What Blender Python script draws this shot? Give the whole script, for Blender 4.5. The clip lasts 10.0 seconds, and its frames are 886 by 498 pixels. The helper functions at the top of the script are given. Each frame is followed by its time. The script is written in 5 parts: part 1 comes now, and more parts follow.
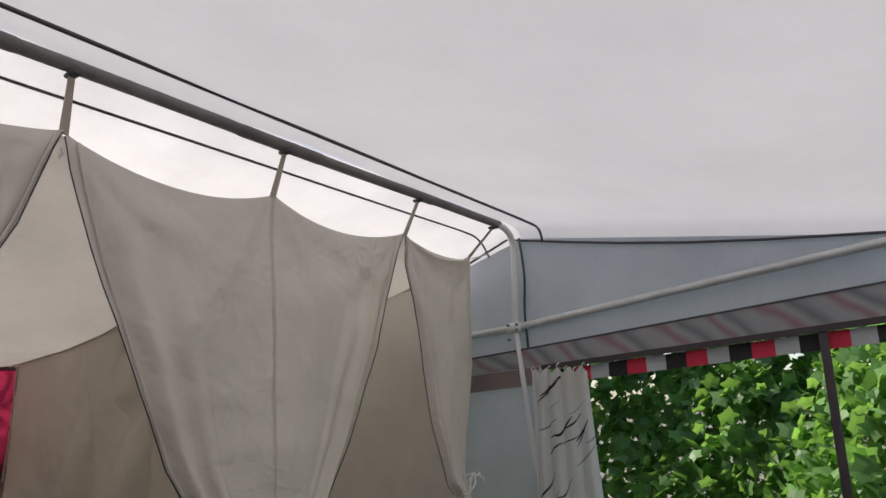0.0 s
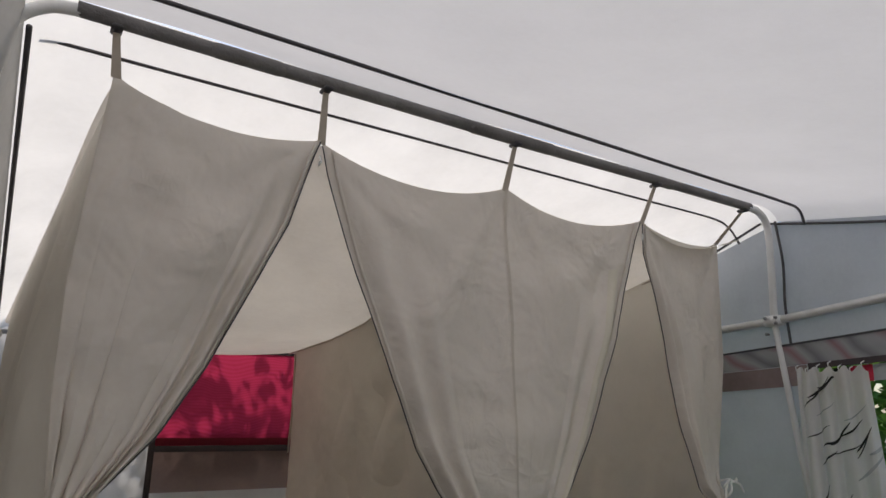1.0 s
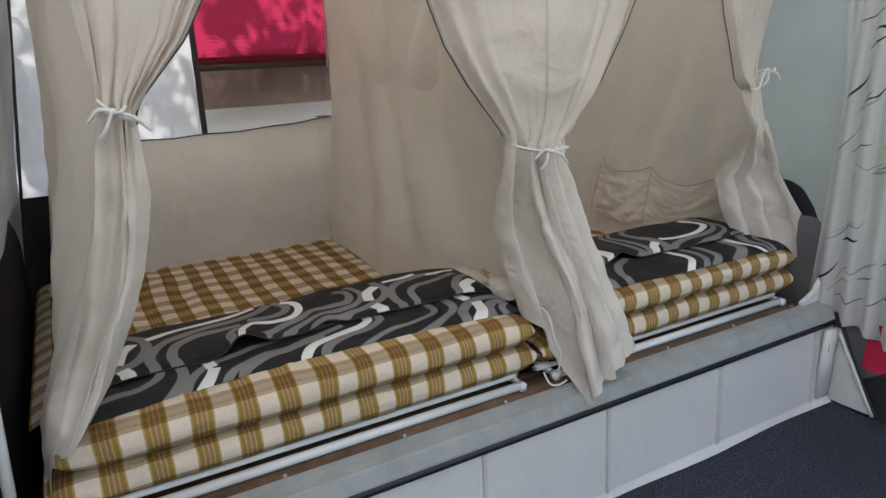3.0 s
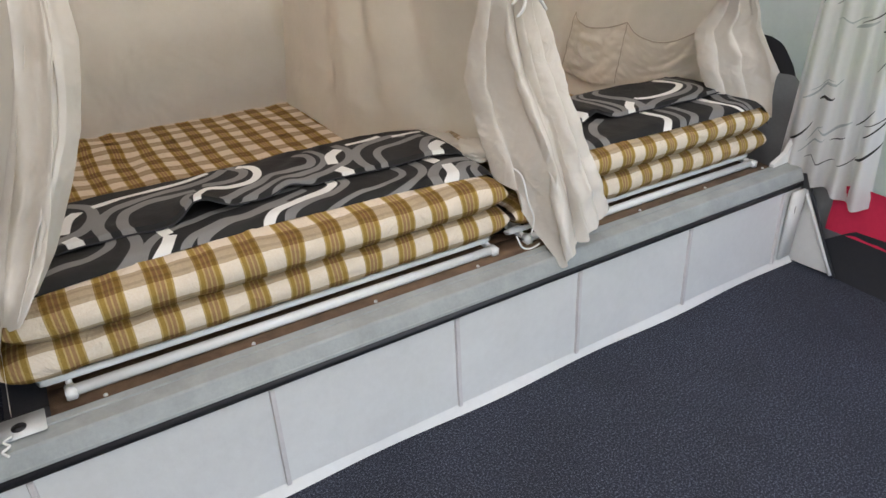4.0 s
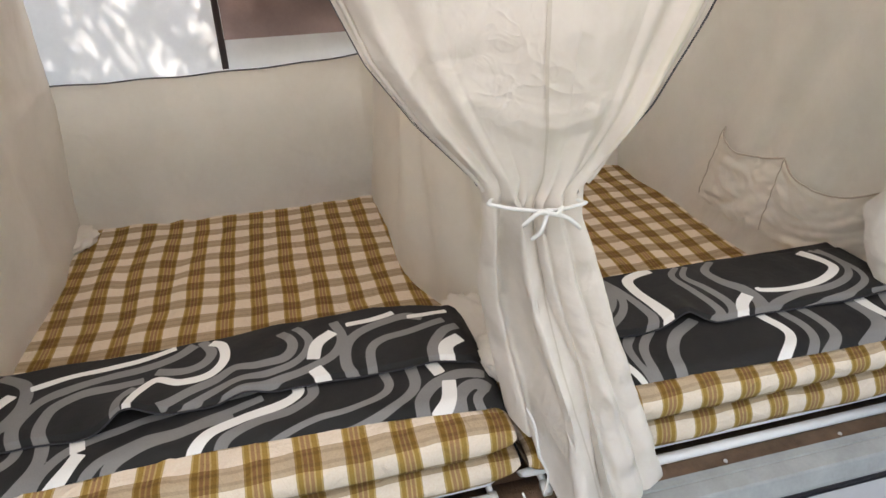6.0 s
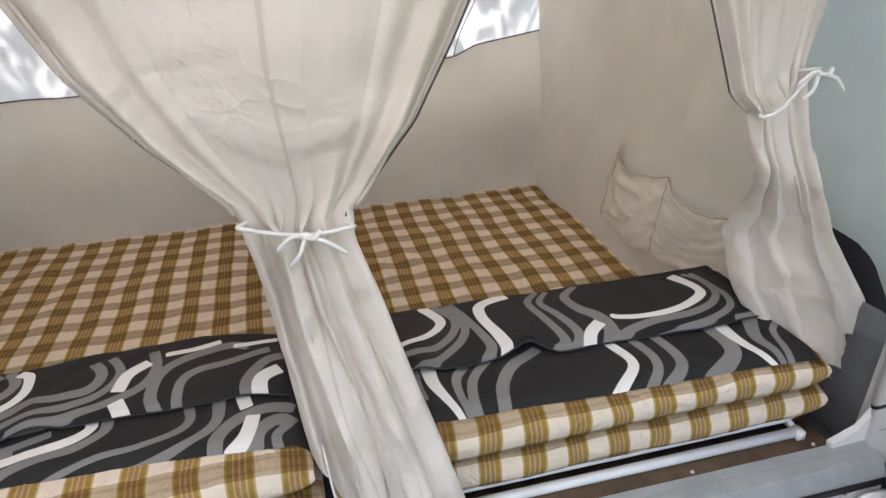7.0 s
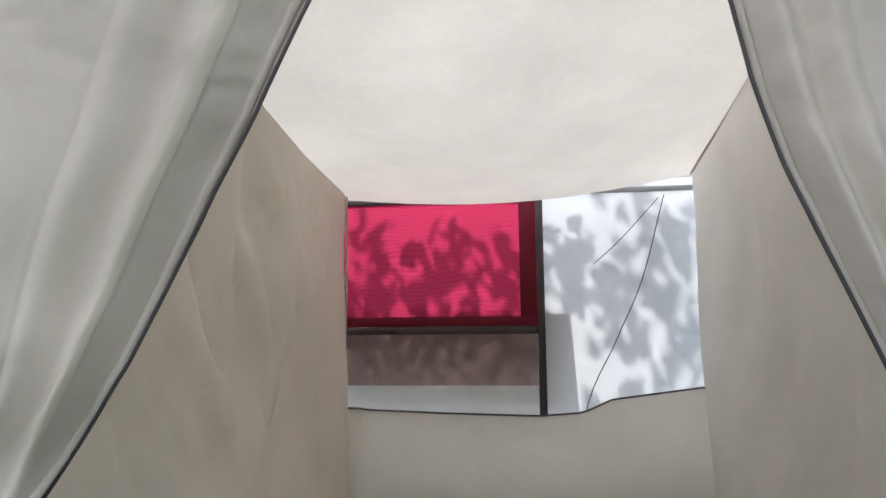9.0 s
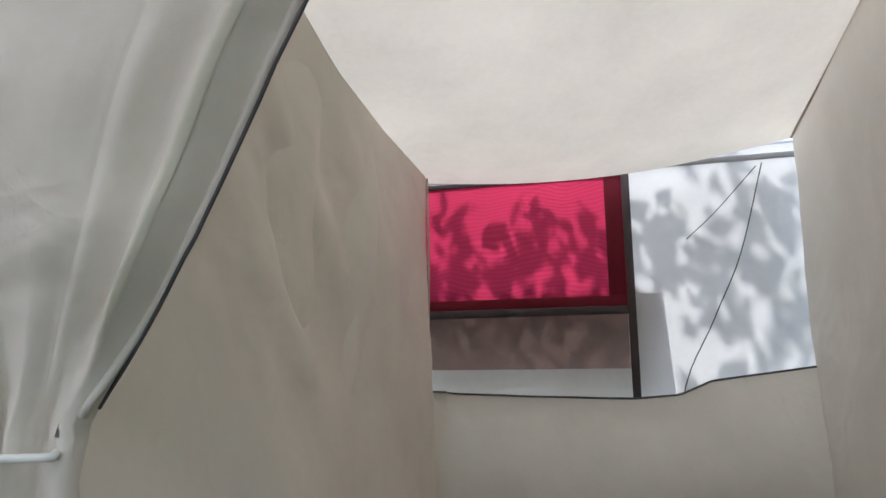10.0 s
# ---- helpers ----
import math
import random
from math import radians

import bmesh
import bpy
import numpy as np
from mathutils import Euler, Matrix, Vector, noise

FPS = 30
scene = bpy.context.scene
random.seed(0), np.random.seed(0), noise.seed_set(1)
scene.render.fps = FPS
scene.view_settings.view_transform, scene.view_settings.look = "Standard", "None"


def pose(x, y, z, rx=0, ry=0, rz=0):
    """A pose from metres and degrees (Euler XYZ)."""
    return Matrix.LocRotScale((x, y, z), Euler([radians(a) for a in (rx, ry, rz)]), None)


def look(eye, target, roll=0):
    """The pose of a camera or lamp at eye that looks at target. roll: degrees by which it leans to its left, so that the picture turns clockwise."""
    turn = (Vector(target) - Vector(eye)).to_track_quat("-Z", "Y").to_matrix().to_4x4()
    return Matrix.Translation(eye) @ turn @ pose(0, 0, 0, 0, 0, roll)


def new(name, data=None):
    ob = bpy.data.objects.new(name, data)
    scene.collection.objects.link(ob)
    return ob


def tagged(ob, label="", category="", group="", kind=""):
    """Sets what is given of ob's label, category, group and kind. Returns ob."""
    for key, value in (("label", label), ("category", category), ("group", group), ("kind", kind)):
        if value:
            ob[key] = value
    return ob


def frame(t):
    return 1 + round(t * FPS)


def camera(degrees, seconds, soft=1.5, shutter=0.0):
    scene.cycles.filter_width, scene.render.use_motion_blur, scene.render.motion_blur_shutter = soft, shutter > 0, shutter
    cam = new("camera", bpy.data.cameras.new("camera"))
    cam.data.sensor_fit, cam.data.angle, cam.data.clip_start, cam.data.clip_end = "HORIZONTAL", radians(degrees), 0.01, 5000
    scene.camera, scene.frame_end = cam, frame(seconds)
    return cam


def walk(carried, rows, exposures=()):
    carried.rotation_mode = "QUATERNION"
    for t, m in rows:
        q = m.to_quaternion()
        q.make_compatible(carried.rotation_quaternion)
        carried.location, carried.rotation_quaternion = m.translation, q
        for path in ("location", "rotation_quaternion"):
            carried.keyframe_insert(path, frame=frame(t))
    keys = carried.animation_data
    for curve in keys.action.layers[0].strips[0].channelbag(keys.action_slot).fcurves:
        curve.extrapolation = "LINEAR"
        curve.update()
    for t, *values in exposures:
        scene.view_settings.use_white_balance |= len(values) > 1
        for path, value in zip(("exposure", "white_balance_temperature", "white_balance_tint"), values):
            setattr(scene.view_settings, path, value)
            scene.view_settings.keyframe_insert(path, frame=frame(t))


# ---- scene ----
cam = camera(66.9, 10.0)
PATH = [
    (0, (0.042, -1.479, 1.7), (1.598, -0.312, 2.165), -1.2),
    (0.5, (0.053, -1.486, 1.706), (1.33, -0.041, 2.239), 0.9),
    (1, (0.065, -1.466, 1.682), (1.115, 0.174, 2.137), 1.5),
    (1.5, (0.087, -1.454, 1.663), (1.019, 0.299, 1.899), 0.4),
    (2, (0.101, -1.449, 1.641), (0.987, 0.342, 1.563), -0.5),
    (2.5, (0.101, -1.475, 1.629), (0.979, 0.279, 1.24), -0.7),
    (3, (0.108, -1.494, 1.611), (1.024, 0.169, 0.983), -1.4),
    (3.2, (0.116, -1.478, 1.588), (1.056, 0.134, 0.868), -1.7),
    (4.3, (0.123, -1.333, 1.53), (1.046, 0.126, 0.519), -0.4),
    (4.5, (0.19, -1.268, 1.556), (1.028, 0.235, 0.536), -0.1),
    (5, (0.48, -1.163, 1.682), (1.034, 0.476, 0.679), -1.0),
    (5.2, (0.617, -1.139, 1.751), (1.063, 0.536, 0.754), -1.5),
    (6.3, (0.987, -0.944, 1.853), (1.411, 0.748, 0.874), -1.4),
    (6.5, (1.071, -0.947, 1.848), (1.517, 0.74, 0.871), -1.4),
    (7, (1.412, -1.005, 1.799), (1.81, 0.723, 0.873), -2.1),
    (7.5, (1.698, -0.983, 1.788), (1.925, 0.845, 1.008), -1.5),
    (8, (1.884, -0.752, 1.701), (1.878, 1.183, 1.197), -1.3),
    (8.5, (1.971, -0.485, 1.602), (1.804, 1.503, 1.465), -0.4),
    (9, (2.037, -0.394, 1.47), (1.774, 1.577, 1.69), -0.6),
    (9.5, (2.059, -0.353, 1.357), (1.687, 1.576, 1.734), -0.8),
    (10, (2.041, -0.334, 1.329), (1.527, 1.577, 1.615), -1.1),
]

EXPOSURES = [(0, 0.3, 6700, 15), (1.0, 0.2, 6700, 14), (1.7, 0.4, 6500, 13), (2.5, 0.95, 6400, 12), (3.2, 1.5, 6500, 13), (4.5, 2.07, 7100, 14), (5.2, 2.15, 7000, 14), (6.5, 1.87, 6650, 14), (7.0, 1.88, 6500, 14.5), (7.5, 1.9, 6600, 15), (8.0, 1.77, 6700, 16), (8.5, 1.58, 6250, 13), (9.2, 1.28, 6080, 11), (10, 1.21, 6080, 11)]
walk(cam, [(t, look(eye, target, roll)) for t, eye, target, roll in PATH], EXPOSURES)

# ---- world and sun ----
SUN_FROM = Vector((-0.30, 1.0, 1.05)).normalized()      # the sun stands behind the tent
world = bpy.data.worlds.new("sky")
scene.world = world
world.use_nodes = True
wn = world.node_tree.nodes
wsky = wn.new("ShaderNodeTexSky")
wsky.sky_type = "NISHITA"
wsky.sun_disc = False
wsky.sun_elevation = math.asin(SUN_FROM.z)
wsky.sun_rotation = math.atan2(SUN_FROM.x, SUN_FROM.y)
world.node_tree.links.new(wsky.outputs[0], wn["Background"].inputs[0])
wn["Background"].inputs[1].default_value = 0.15
sun = new("sun", bpy.data.lights.new("sun", "SUN"))
sun.data.energy, sun.data.angle, sun.data.color = 4.5, radians(0.5), (1.0, 0.95, 0.87)
sun.matrix_world = look(SUN_FROM * 20, (0, 0, 0))


# ---- materials ----
def mat_base(name, rough=0.8):
    m = bpy.data.materials.new(name)
    m.use_nodes = True
    nt = m.node_tree
    b = nt.nodes["Principled BSDF"]
    b.inputs["Roughness"].default_value = rough
    return m, nt, b


def node(nt, kind, **kw):
    n = nt.nodes.new(kind)
    for k, v in kw.items():
        n.inputs[k.replace("_", " ")].default_value = v
    return n


def noise_node(nt, vec, scale, detail=3.0, rough=0.55, dist=0.0):
    n = nt.nodes.new("ShaderNodeTexNoise")
    n.inputs["Scale"].default_value, n.inputs["Detail"].default_value = scale, detail
    n.inputs["Roughness"].default_value, n.inputs["Distortion"].default_value = rough, dist
    nt.links.new(vec, n.inputs["Vector"])
    return n


def ramp(nt, fac, stops, mode="LINEAR"):
    r = nt.nodes.new("ShaderNodeValToRGB")
    r.color_ramp.interpolation = mode
    els = r.color_ramp.elements
    while len(els) < len(stops):
        els.new(0.5)
    for e, (p, c) in zip(els, stops):
        e.position, e.color = p, (*c, 1) if len(c) == 3 else c
    nt.links.new(fac, r.inputs[0])
    return r


def mathn(nt, op, a, b=None):
    n = nt.nodes.new("ShaderNodeMath")
    n.operation = op
    for i, v in enumerate((a, b)):
        if v is None:
            continue
        if isinstance(v, (int, float)):
            n.inputs[i].default_value = v
        else:
            nt.links.new(v, n.inputs[i])
    return n.outputs[0]


def mixc(nt, fac, a, b, blend="MIX"):
    n = nt.nodes.new("ShaderNodeMix")
    n.data_type, n.blend_type = "RGBA", blend
    for sock, v in ((n.inputs[0], fac), (n.inputs[6], a), (n.inputs[7], b)):
        if isinstance(v, (int, float)):
            sock.default_value = v
        elif isinstance(v, tuple):
            sock.default_value = (*v, 1)
        else:
            nt.links.new(v, sock)
    return n.outputs[2]


def bump(nt, height, b, strength=0.3, dist=0.01, prev=None):
    n = nt.nodes.new("ShaderNodeBump")
    n.inputs["Strength"].default_value, n.inputs["Distance"].default_value = strength, dist
    nt.links.new(height, n.inputs["Height"])
    if prev:
        nt.links.new(prev, n.inputs["Normal"])
    nt.links.new(n.outputs[0], b.inputs["Normal"])
    return n.outputs[0]


def cloth(name, col, through_col=None, share=0.0, rough=0.85, weave=900.0, wrinkle=0.5, stain=0.12, wr_scale=7.0):
    """Woven cloth: colour with faint stains, creases and weave in the relief, and daylight that shines through it by `share`."""
    m, nt, b = mat_base(name, rough)
    tc = nt.nodes.new("ShaderNodeTexCoord").outputs["Object"]
    big = noise_node(nt, tc, 2.3, 4, 0.6)
    fine = noise_node(nt, tc, 60, 3)
    c1 = ramp(nt, big.outputs[0], [(0.3, tuple(v * (1 - stain) for v in col)), (0.7, tuple(min(1, v * (1 + stain * 0.5)) for v in col))])
    c2 = mixc(nt, 0.10, c1.outputs[0], fine.outputs[0], "OVERLAY")
    nt.links.new(c2, b.inputs["Base Color"])
    b.inputs["Specular IOR Level"].default_value = 0.25
    soft = noise_node(nt, tc, wr_scale * 0.6, 3, 0.5, 0.4)
    wgt = noise_node(nt, tc, wr_scale * 0.45, 2)
    pick = ramp(nt, wgt.outputs[0], [(0.48, (0.08, 0.08, 0.08)), (0.74, (1, 1, 1))])

    def creases(scale, dist):
        n = noise_node(nt, tc, scale, 2, 0.5, dist)
        d = mathn(nt, "ABSOLUTE", mathn(nt, "SUBTRACT", n.outputs[0], 0.5))
        return mathn(nt, "SUBTRACT", 1.0, mathn(nt, "MULTIPLY", mathn(nt, "MINIMUM", d, 0.12), 8.0))

    c_big, c_small = creases(wr_scale * 0.7, 0.8), creases(wr_scale * 2.3, 1.2)
    h = mathn(nt, "ADD", mathn(nt, "MULTIPLY", soft.outputs[0], 1.0),
              mathn(nt, "MULTIPLY", pick.outputs[0], mathn(nt, "ADD", mathn(nt, "MULTIPLY", c_big, 0.11), mathn(nt, "MULTIPLY", c_small, 0.028))))
    n1 = bump(nt, h, b, wrinkle, 0.05)
    grain = noise_node(nt, tc, weave, 2)
    n2 = bump(nt, grain.outputs[0], b, 0.25, 0.002, n1)
    if share:
        out = nt.nodes["Material Output"]
        tr = nt.nodes.new("ShaderNodeBsdfTranslucent")
        if through_col:
            tr.inputs[0].default_value = (*through_col, 1)
        else:
            nt.links.new(c2, tr.inputs[0])
        nt.links.new(n2, tr.inputs["Normal"])
        mx = nt.nodes.new("ShaderNodeMixShader")
        mx.inputs[0].default_value = share
        nt.links.new(b.outputs[0], mx.inputs[1])
        nt.links.new(tr.outputs[0], mx.inputs[2])
        nt.links.new(mx.outputs[0], out.inputs[0])
    return m


def plain(name, col, rough=0.5, metal=0.0, var=0.1, scale=8.0, relief=0.05):
    m, nt, b = mat_base(name, rough)
    tc = nt.nodes.new("ShaderNodeTexCoord").outputs["Object"]
    n = noise_node(nt, tc, scale, 5, 0.6)
    f = noise_node(nt, tc, scale * 14, 3)
    c = ramp(nt, n.outputs[0], [(0.3, tuple(v * (1 - var) for v in col)), (0.7, tuple(min(1, v * (1 + var)) for v in col))])
    c2 = mixc(nt, 0.12, c.outputs[0], f.outputs[0], "OVERLAY")
    nt.links.new(c2, b.inputs["Base Color"])
    b.inputs["Metallic"].default_value = metal
    r = ramp(nt, f.outputs[0], [(0.2, (rough * 0.8,) * 3), (0.8, (min(1, rough * 1.2),) * 3)])
    nt.links.new(r.outputs[0], b.inputs["Roughness"])
    bump(nt, f.outputs[0], b, relief * 4, 0.004)
    return m


# one cotton in three tones; wall base raised for daylight coming through it
M_INNER = cloth("cream_cotton_lit", (0.875, 0.83, 0.75), share=0.27, stain=0.08, wrinkle=0.5, wr_scale=5.0)
M_CURTAIN = cloth("cream_cotton_front", (0.78, 0.722, 0.652), share=0.15, stain=0.08, wrinkle=0.9)
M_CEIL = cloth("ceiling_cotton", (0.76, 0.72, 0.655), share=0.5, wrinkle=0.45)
M_ROOF = cloth("roof_canvas", (0.85, 0.825, 0.79), share=0.42, stain=0.05, wrinkle=0.15, weave=300, wr_scale=3.0)
M_ROOF_BACK = cloth("roof_canvas_back", (0.82, 0.81, 0.78), share=0.47, wrinkle=0.2, weave=300, wr_scale=3.0)
M_WALL = cloth("grey_blue_canvas", (0.69, 0.675, 0.705), share=0.42, wrinkle=0.25, wr_scale=3.0, rough=0.6)
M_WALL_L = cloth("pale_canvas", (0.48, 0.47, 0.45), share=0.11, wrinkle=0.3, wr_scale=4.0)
M_BACKW = cloth("white_canvas", (0.74, 0.755, 0.78), share=0.25, wrinkle=0.15, wr_scale=3.0)
M_REDHEM = cloth("dark_red_hem", (0.20, 0.018, 0.035), share=0.22, wrinkle=0.2)
M_REDP = cloth("red_panel", (0.62, 0.03, 0.08), wrinkle=0.3)
M_BROWN = cloth("brown_grey_canvas", (0.21, 0.145, 0.125), share=0.08, wrinkle=0.3)
M_DKCLOTH = cloth("black_canvas", (0.035, 0.035, 0.04), wrinkle=0.3)
M_GRCLOTH = cloth("grey_canvas", (0.20, 0.205, 0.215), wrinkle=0.4, rough=0.6)
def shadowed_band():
    """Thin grey cloth; the outer flap's slanting red and dark stripes showing through are painted in."""
    m = cloth("valance_band_show_through", (0.42, 0.42, 0.43), share=0.3, wrinkle=0.25)
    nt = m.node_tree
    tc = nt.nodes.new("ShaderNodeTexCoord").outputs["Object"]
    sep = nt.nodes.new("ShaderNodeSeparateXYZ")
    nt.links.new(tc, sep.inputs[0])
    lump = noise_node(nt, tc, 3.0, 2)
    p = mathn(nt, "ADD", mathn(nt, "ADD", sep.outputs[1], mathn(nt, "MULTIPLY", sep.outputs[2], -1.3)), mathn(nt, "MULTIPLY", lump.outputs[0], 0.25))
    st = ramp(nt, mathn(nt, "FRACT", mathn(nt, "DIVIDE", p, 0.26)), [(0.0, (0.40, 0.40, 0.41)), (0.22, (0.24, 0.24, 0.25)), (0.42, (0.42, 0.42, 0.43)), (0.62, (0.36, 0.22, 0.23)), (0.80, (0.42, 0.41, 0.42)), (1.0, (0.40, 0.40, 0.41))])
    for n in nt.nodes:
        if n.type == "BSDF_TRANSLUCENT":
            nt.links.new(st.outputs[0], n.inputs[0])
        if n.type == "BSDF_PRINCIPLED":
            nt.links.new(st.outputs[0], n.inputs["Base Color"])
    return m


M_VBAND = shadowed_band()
M_BAND = cloth("grey_valance_band", (0.42, 0.42, 0.43), share=0.3, wrinkle=0.25)
M_SMEAR = cloth("dull_red_show_through", (0.36, 0.27, 0.26), share=0.3, wrinkle=0.2, stain=0.35)
M_PIPE = plain("dark_piping", (0.07, 0.065, 0.07), 0.6)
M_BIND = plain("dark_binding", (0.055, 0.042, 0.045), 0.7)
M_ZIP = plain("zip_tape", (0.075, 0.072, 0.08), 0.6)
M_TAPE = cloth("tan_tape", (0.54, 0.47, 0.39), wrinkle=0.1)
M_SEAM = cloth("pale_seam_tape", (0.66, 0.60, 0.52), share=0.1, wrinkle=0.2)
M_FOLD_LIGHT = cloth("painted_fold_light", (0.75, 0.70, 0.59), share=0.12, wrinkle=0.6)
M_CORD = cloth("white_cord", (0.82, 0.81, 0.78), wrinkle=0.2)
M_SLEEVE = plain("grey_sleeve", (0.20, 0.19, 0.185), 0.92, var=0.25, relief=0.2)
M_TUBE = plain("white_enamel_tube", (0.78, 0.78, 0.77), 0.35, var=0.05)
M_GALV = plain("galvanised_tube", (0.62, 0.62, 0.61), 0.45, 0.3, var=0.12)
M_ALU = plain("painted_rail", (0.33, 0.345, 0.335), 0.62, 0.0, var=0.16, scale=7)
M_RUBBER = plain("black_rubber", (0.018, 0.018, 0.022), 0.5)
M_WOOD = plain("worn_wood", (0.15, 0.09, 0.052), 0.7, var=0.35, scale=14, relief=0.2)
M_BEAD = plain("panel_bead", (0.62, 0.575, 0.565), 0.5)
M_SKIRT = plain("white_skirt", (0.70, 0.685, 0.665), 0.45, var=0.05, scale=3)
M_BOLT = plain("steel_bolt", (0.25, 0.25, 0.25), 0.4, 0.8)
M_BODY = plain("dark_box", (0.05, 0.05, 0.055), 0.7)


def carpet():
    m, nt, b = mat_base("charcoal_carpet", 0.95)
    tc = nt.nodes.new("ShaderNodeTexCoord").outputs["Object"]
    a, f = noise_node(nt, tc, 3, 4), noise_node(nt, tc, 165, 4, 0.85)
    c = ramp(nt, f.outputs[0], [(0.40, (0.006, 0.007, 0.013)), (0.52, (0.022, 0.026, 0.042)), (0.66, (0.15, 0.165, 0.21))])
    c2 = mixc(nt, 0.35, c.outputs[0], a.outputs[0], "OVERLAY")
    nt.links.new(c2, b.inputs["Base Color"])
    bump(nt, f.outputs[0], b, 0.25, 0.003)
    return m


def plaid():
    """Checked cotton: olive double stripes one way, tan bands the other; the map runs in metres."""
    m, nt, b = mat_base("checked_cotton", 0.85)
    uv = nt.nodes.new("ShaderNodeUVMap").outputs[0]
    tc = nt.nodes.new("ShaderNodeTexCoord").outputs["Object"]
    sep = nt.nodes.new("ShaderNodeSeparateXYZ")
    nt.links.new(uv, sep.inputs[0])
    P = 0.1145
    fu = mathn(nt, "FRACT", mathn(nt, "DIVIDE", mathn(nt, "ADD", sep.outputs[0], 0.014), P))
    fv = mathn(nt, "FRACT", mathn(nt, "DIVIDE", sep.outputs[1], P))
    W = (1.0, 1.0, 1.0)
    O, B, T = (0.43, 0.32, 0.10), (0.43, 0.29, 0.17), (0.62, 0.51, 0.26)
    su = ramp(nt, fu, [(0.0, W), (0.36, T), (0.40, O), (0.50, T), (0.535, B), (0.605, T), (0.64, B), (0.71, T), (0.745, O), (0.845, T), (0.885, W)], "CONSTANT")
    X, Y = (0.60, 0.535, 0.44), (0.50, 0.44, 0.36)
    sv = ramp(nt, fv, [(0.0, W), (0.40, X), (0.49, Y), (0.56, X), (0.73, Y), (0.80, X), (0.90, W)], "CONSTANT")
    mul = mixc(nt, 1.0, su.outputs[0], sv.outputs[0], "MULTIPLY")
    base = mixc(nt, 1.0, mul, (0.74, 0.635, 0.515), "MULTIPLY")
    fine = noise_node(nt, tc, 220, 3)
    c = mixc(nt, 0.2, base, fine.outputs[0], "OVERLAY")
    nt.links.new(c, b.inputs["Base Color"])
    b.inputs["Specular IOR Level"].default_value = 0.2
    w = noise_node(nt, tc, 12, 4, 0.55, 0.8)
    n1 = bump(nt, w.outputs[0], b, 0.8, 0.03)
    bump(nt, fine.outputs[0], b, 0.3, 0.002, n1)
    return m


def swirl():
    """Charcoal bed cover; the grey and white ribbons of its print are where ink_grey and ink_white are above nought."""
    m, nt, b = mat_base("swirl_print", 0.75)
    tc = nt.nodes.new("ShaderNodeTexCoord").outputs["Object"]

    def ink(name):
        a = nt.nodes.new("ShaderNodeAttribute")
        a.attribute_name = name
        n = nt.nodes.new("ShaderNodeMath")
        n.operation, n.use_clamp = "MULTIPLY_ADD", True
        nt.links.new(a.outputs["Fac"], n.inputs[0])
        n.inputs[1].default_value, n.inputs[2].default_value = 700.0, 0.5
        return n.outputs[0]

    worn = noise_node(nt, tc, 5, 4, 0.6)
    base = ramp(nt, worn.outputs[0], [(0.3, (0.013, 0.0125, 0.0125)), (0.7, (0.022, 0.021, 0.0205))])
    c1 = mixc(nt, ink("ink_grey"), base.outputs[0], (0.205, 0.20, 0.195))
    c2 = mixc(nt, ink("ink_white"), c1, (0.76, 0.75, 0.72))
    fine = noise_node(nt, tc, 260, 3)
    c = mixc(nt, 0.15, c2, fine.outputs[0], "OVERLAY")
    nt.links.new(c, b.inputs["Base Color"])
    b.inputs["Specular IOR Level"].default_value = 0.3
    w = noise_node(nt, tc, 8, 4, 0.5, 0.5)
    n1 = bump(nt, w.outputs[0], b, 0.4, 0.02)
    bump(nt, fine.outputs[0], b, 0.25, 0.002, n1)
    return m


def moire_red():
    """Red blind cloth; the light and dark moire of fine gauze is painted into its translucent colour."""
    m = cloth("red_canvas", (0.36, 0.022, 0.055), share=0.36, through_col=(0.46, 0.030, 0.09), wrinkle=0.25)
    nt = m.node_tree
    tc = nt.nodes.new("ShaderNodeTexCoord").outputs["Object"]
    wv = nt.nodes.new("ShaderNodeTexWave")
    wv.bands_direction = "Z"
    for k, v in (("Scale", 20.0), ("Distortion", 26.0), ("Detail", 1.0), ("Detail Scale", 0.22)):
        wv.inputs[k].default_value = v
    nt.links.new(tc, wv.inputs["Vector"])
    r = ramp(nt, wv.outputs[1], [(0.2, (0.40, 0.025, 0.07)), (0.8, (0.51, 0.038, 0.11))])
    for n in nt.nodes:
        if n.type == "BSDF_TRANSLUCENT":
            nt.links.new(r.outputs[0], n.inputs[0])
    return m


def streaks():
    """Sheer white curtain cloth with short slanting black and grey strokes."""
    m = cloth("white_streaked_cloth", (0.80, 0.78, 0.77), share=0.35, wrinkle=0.2, stain=0.04)
    return m


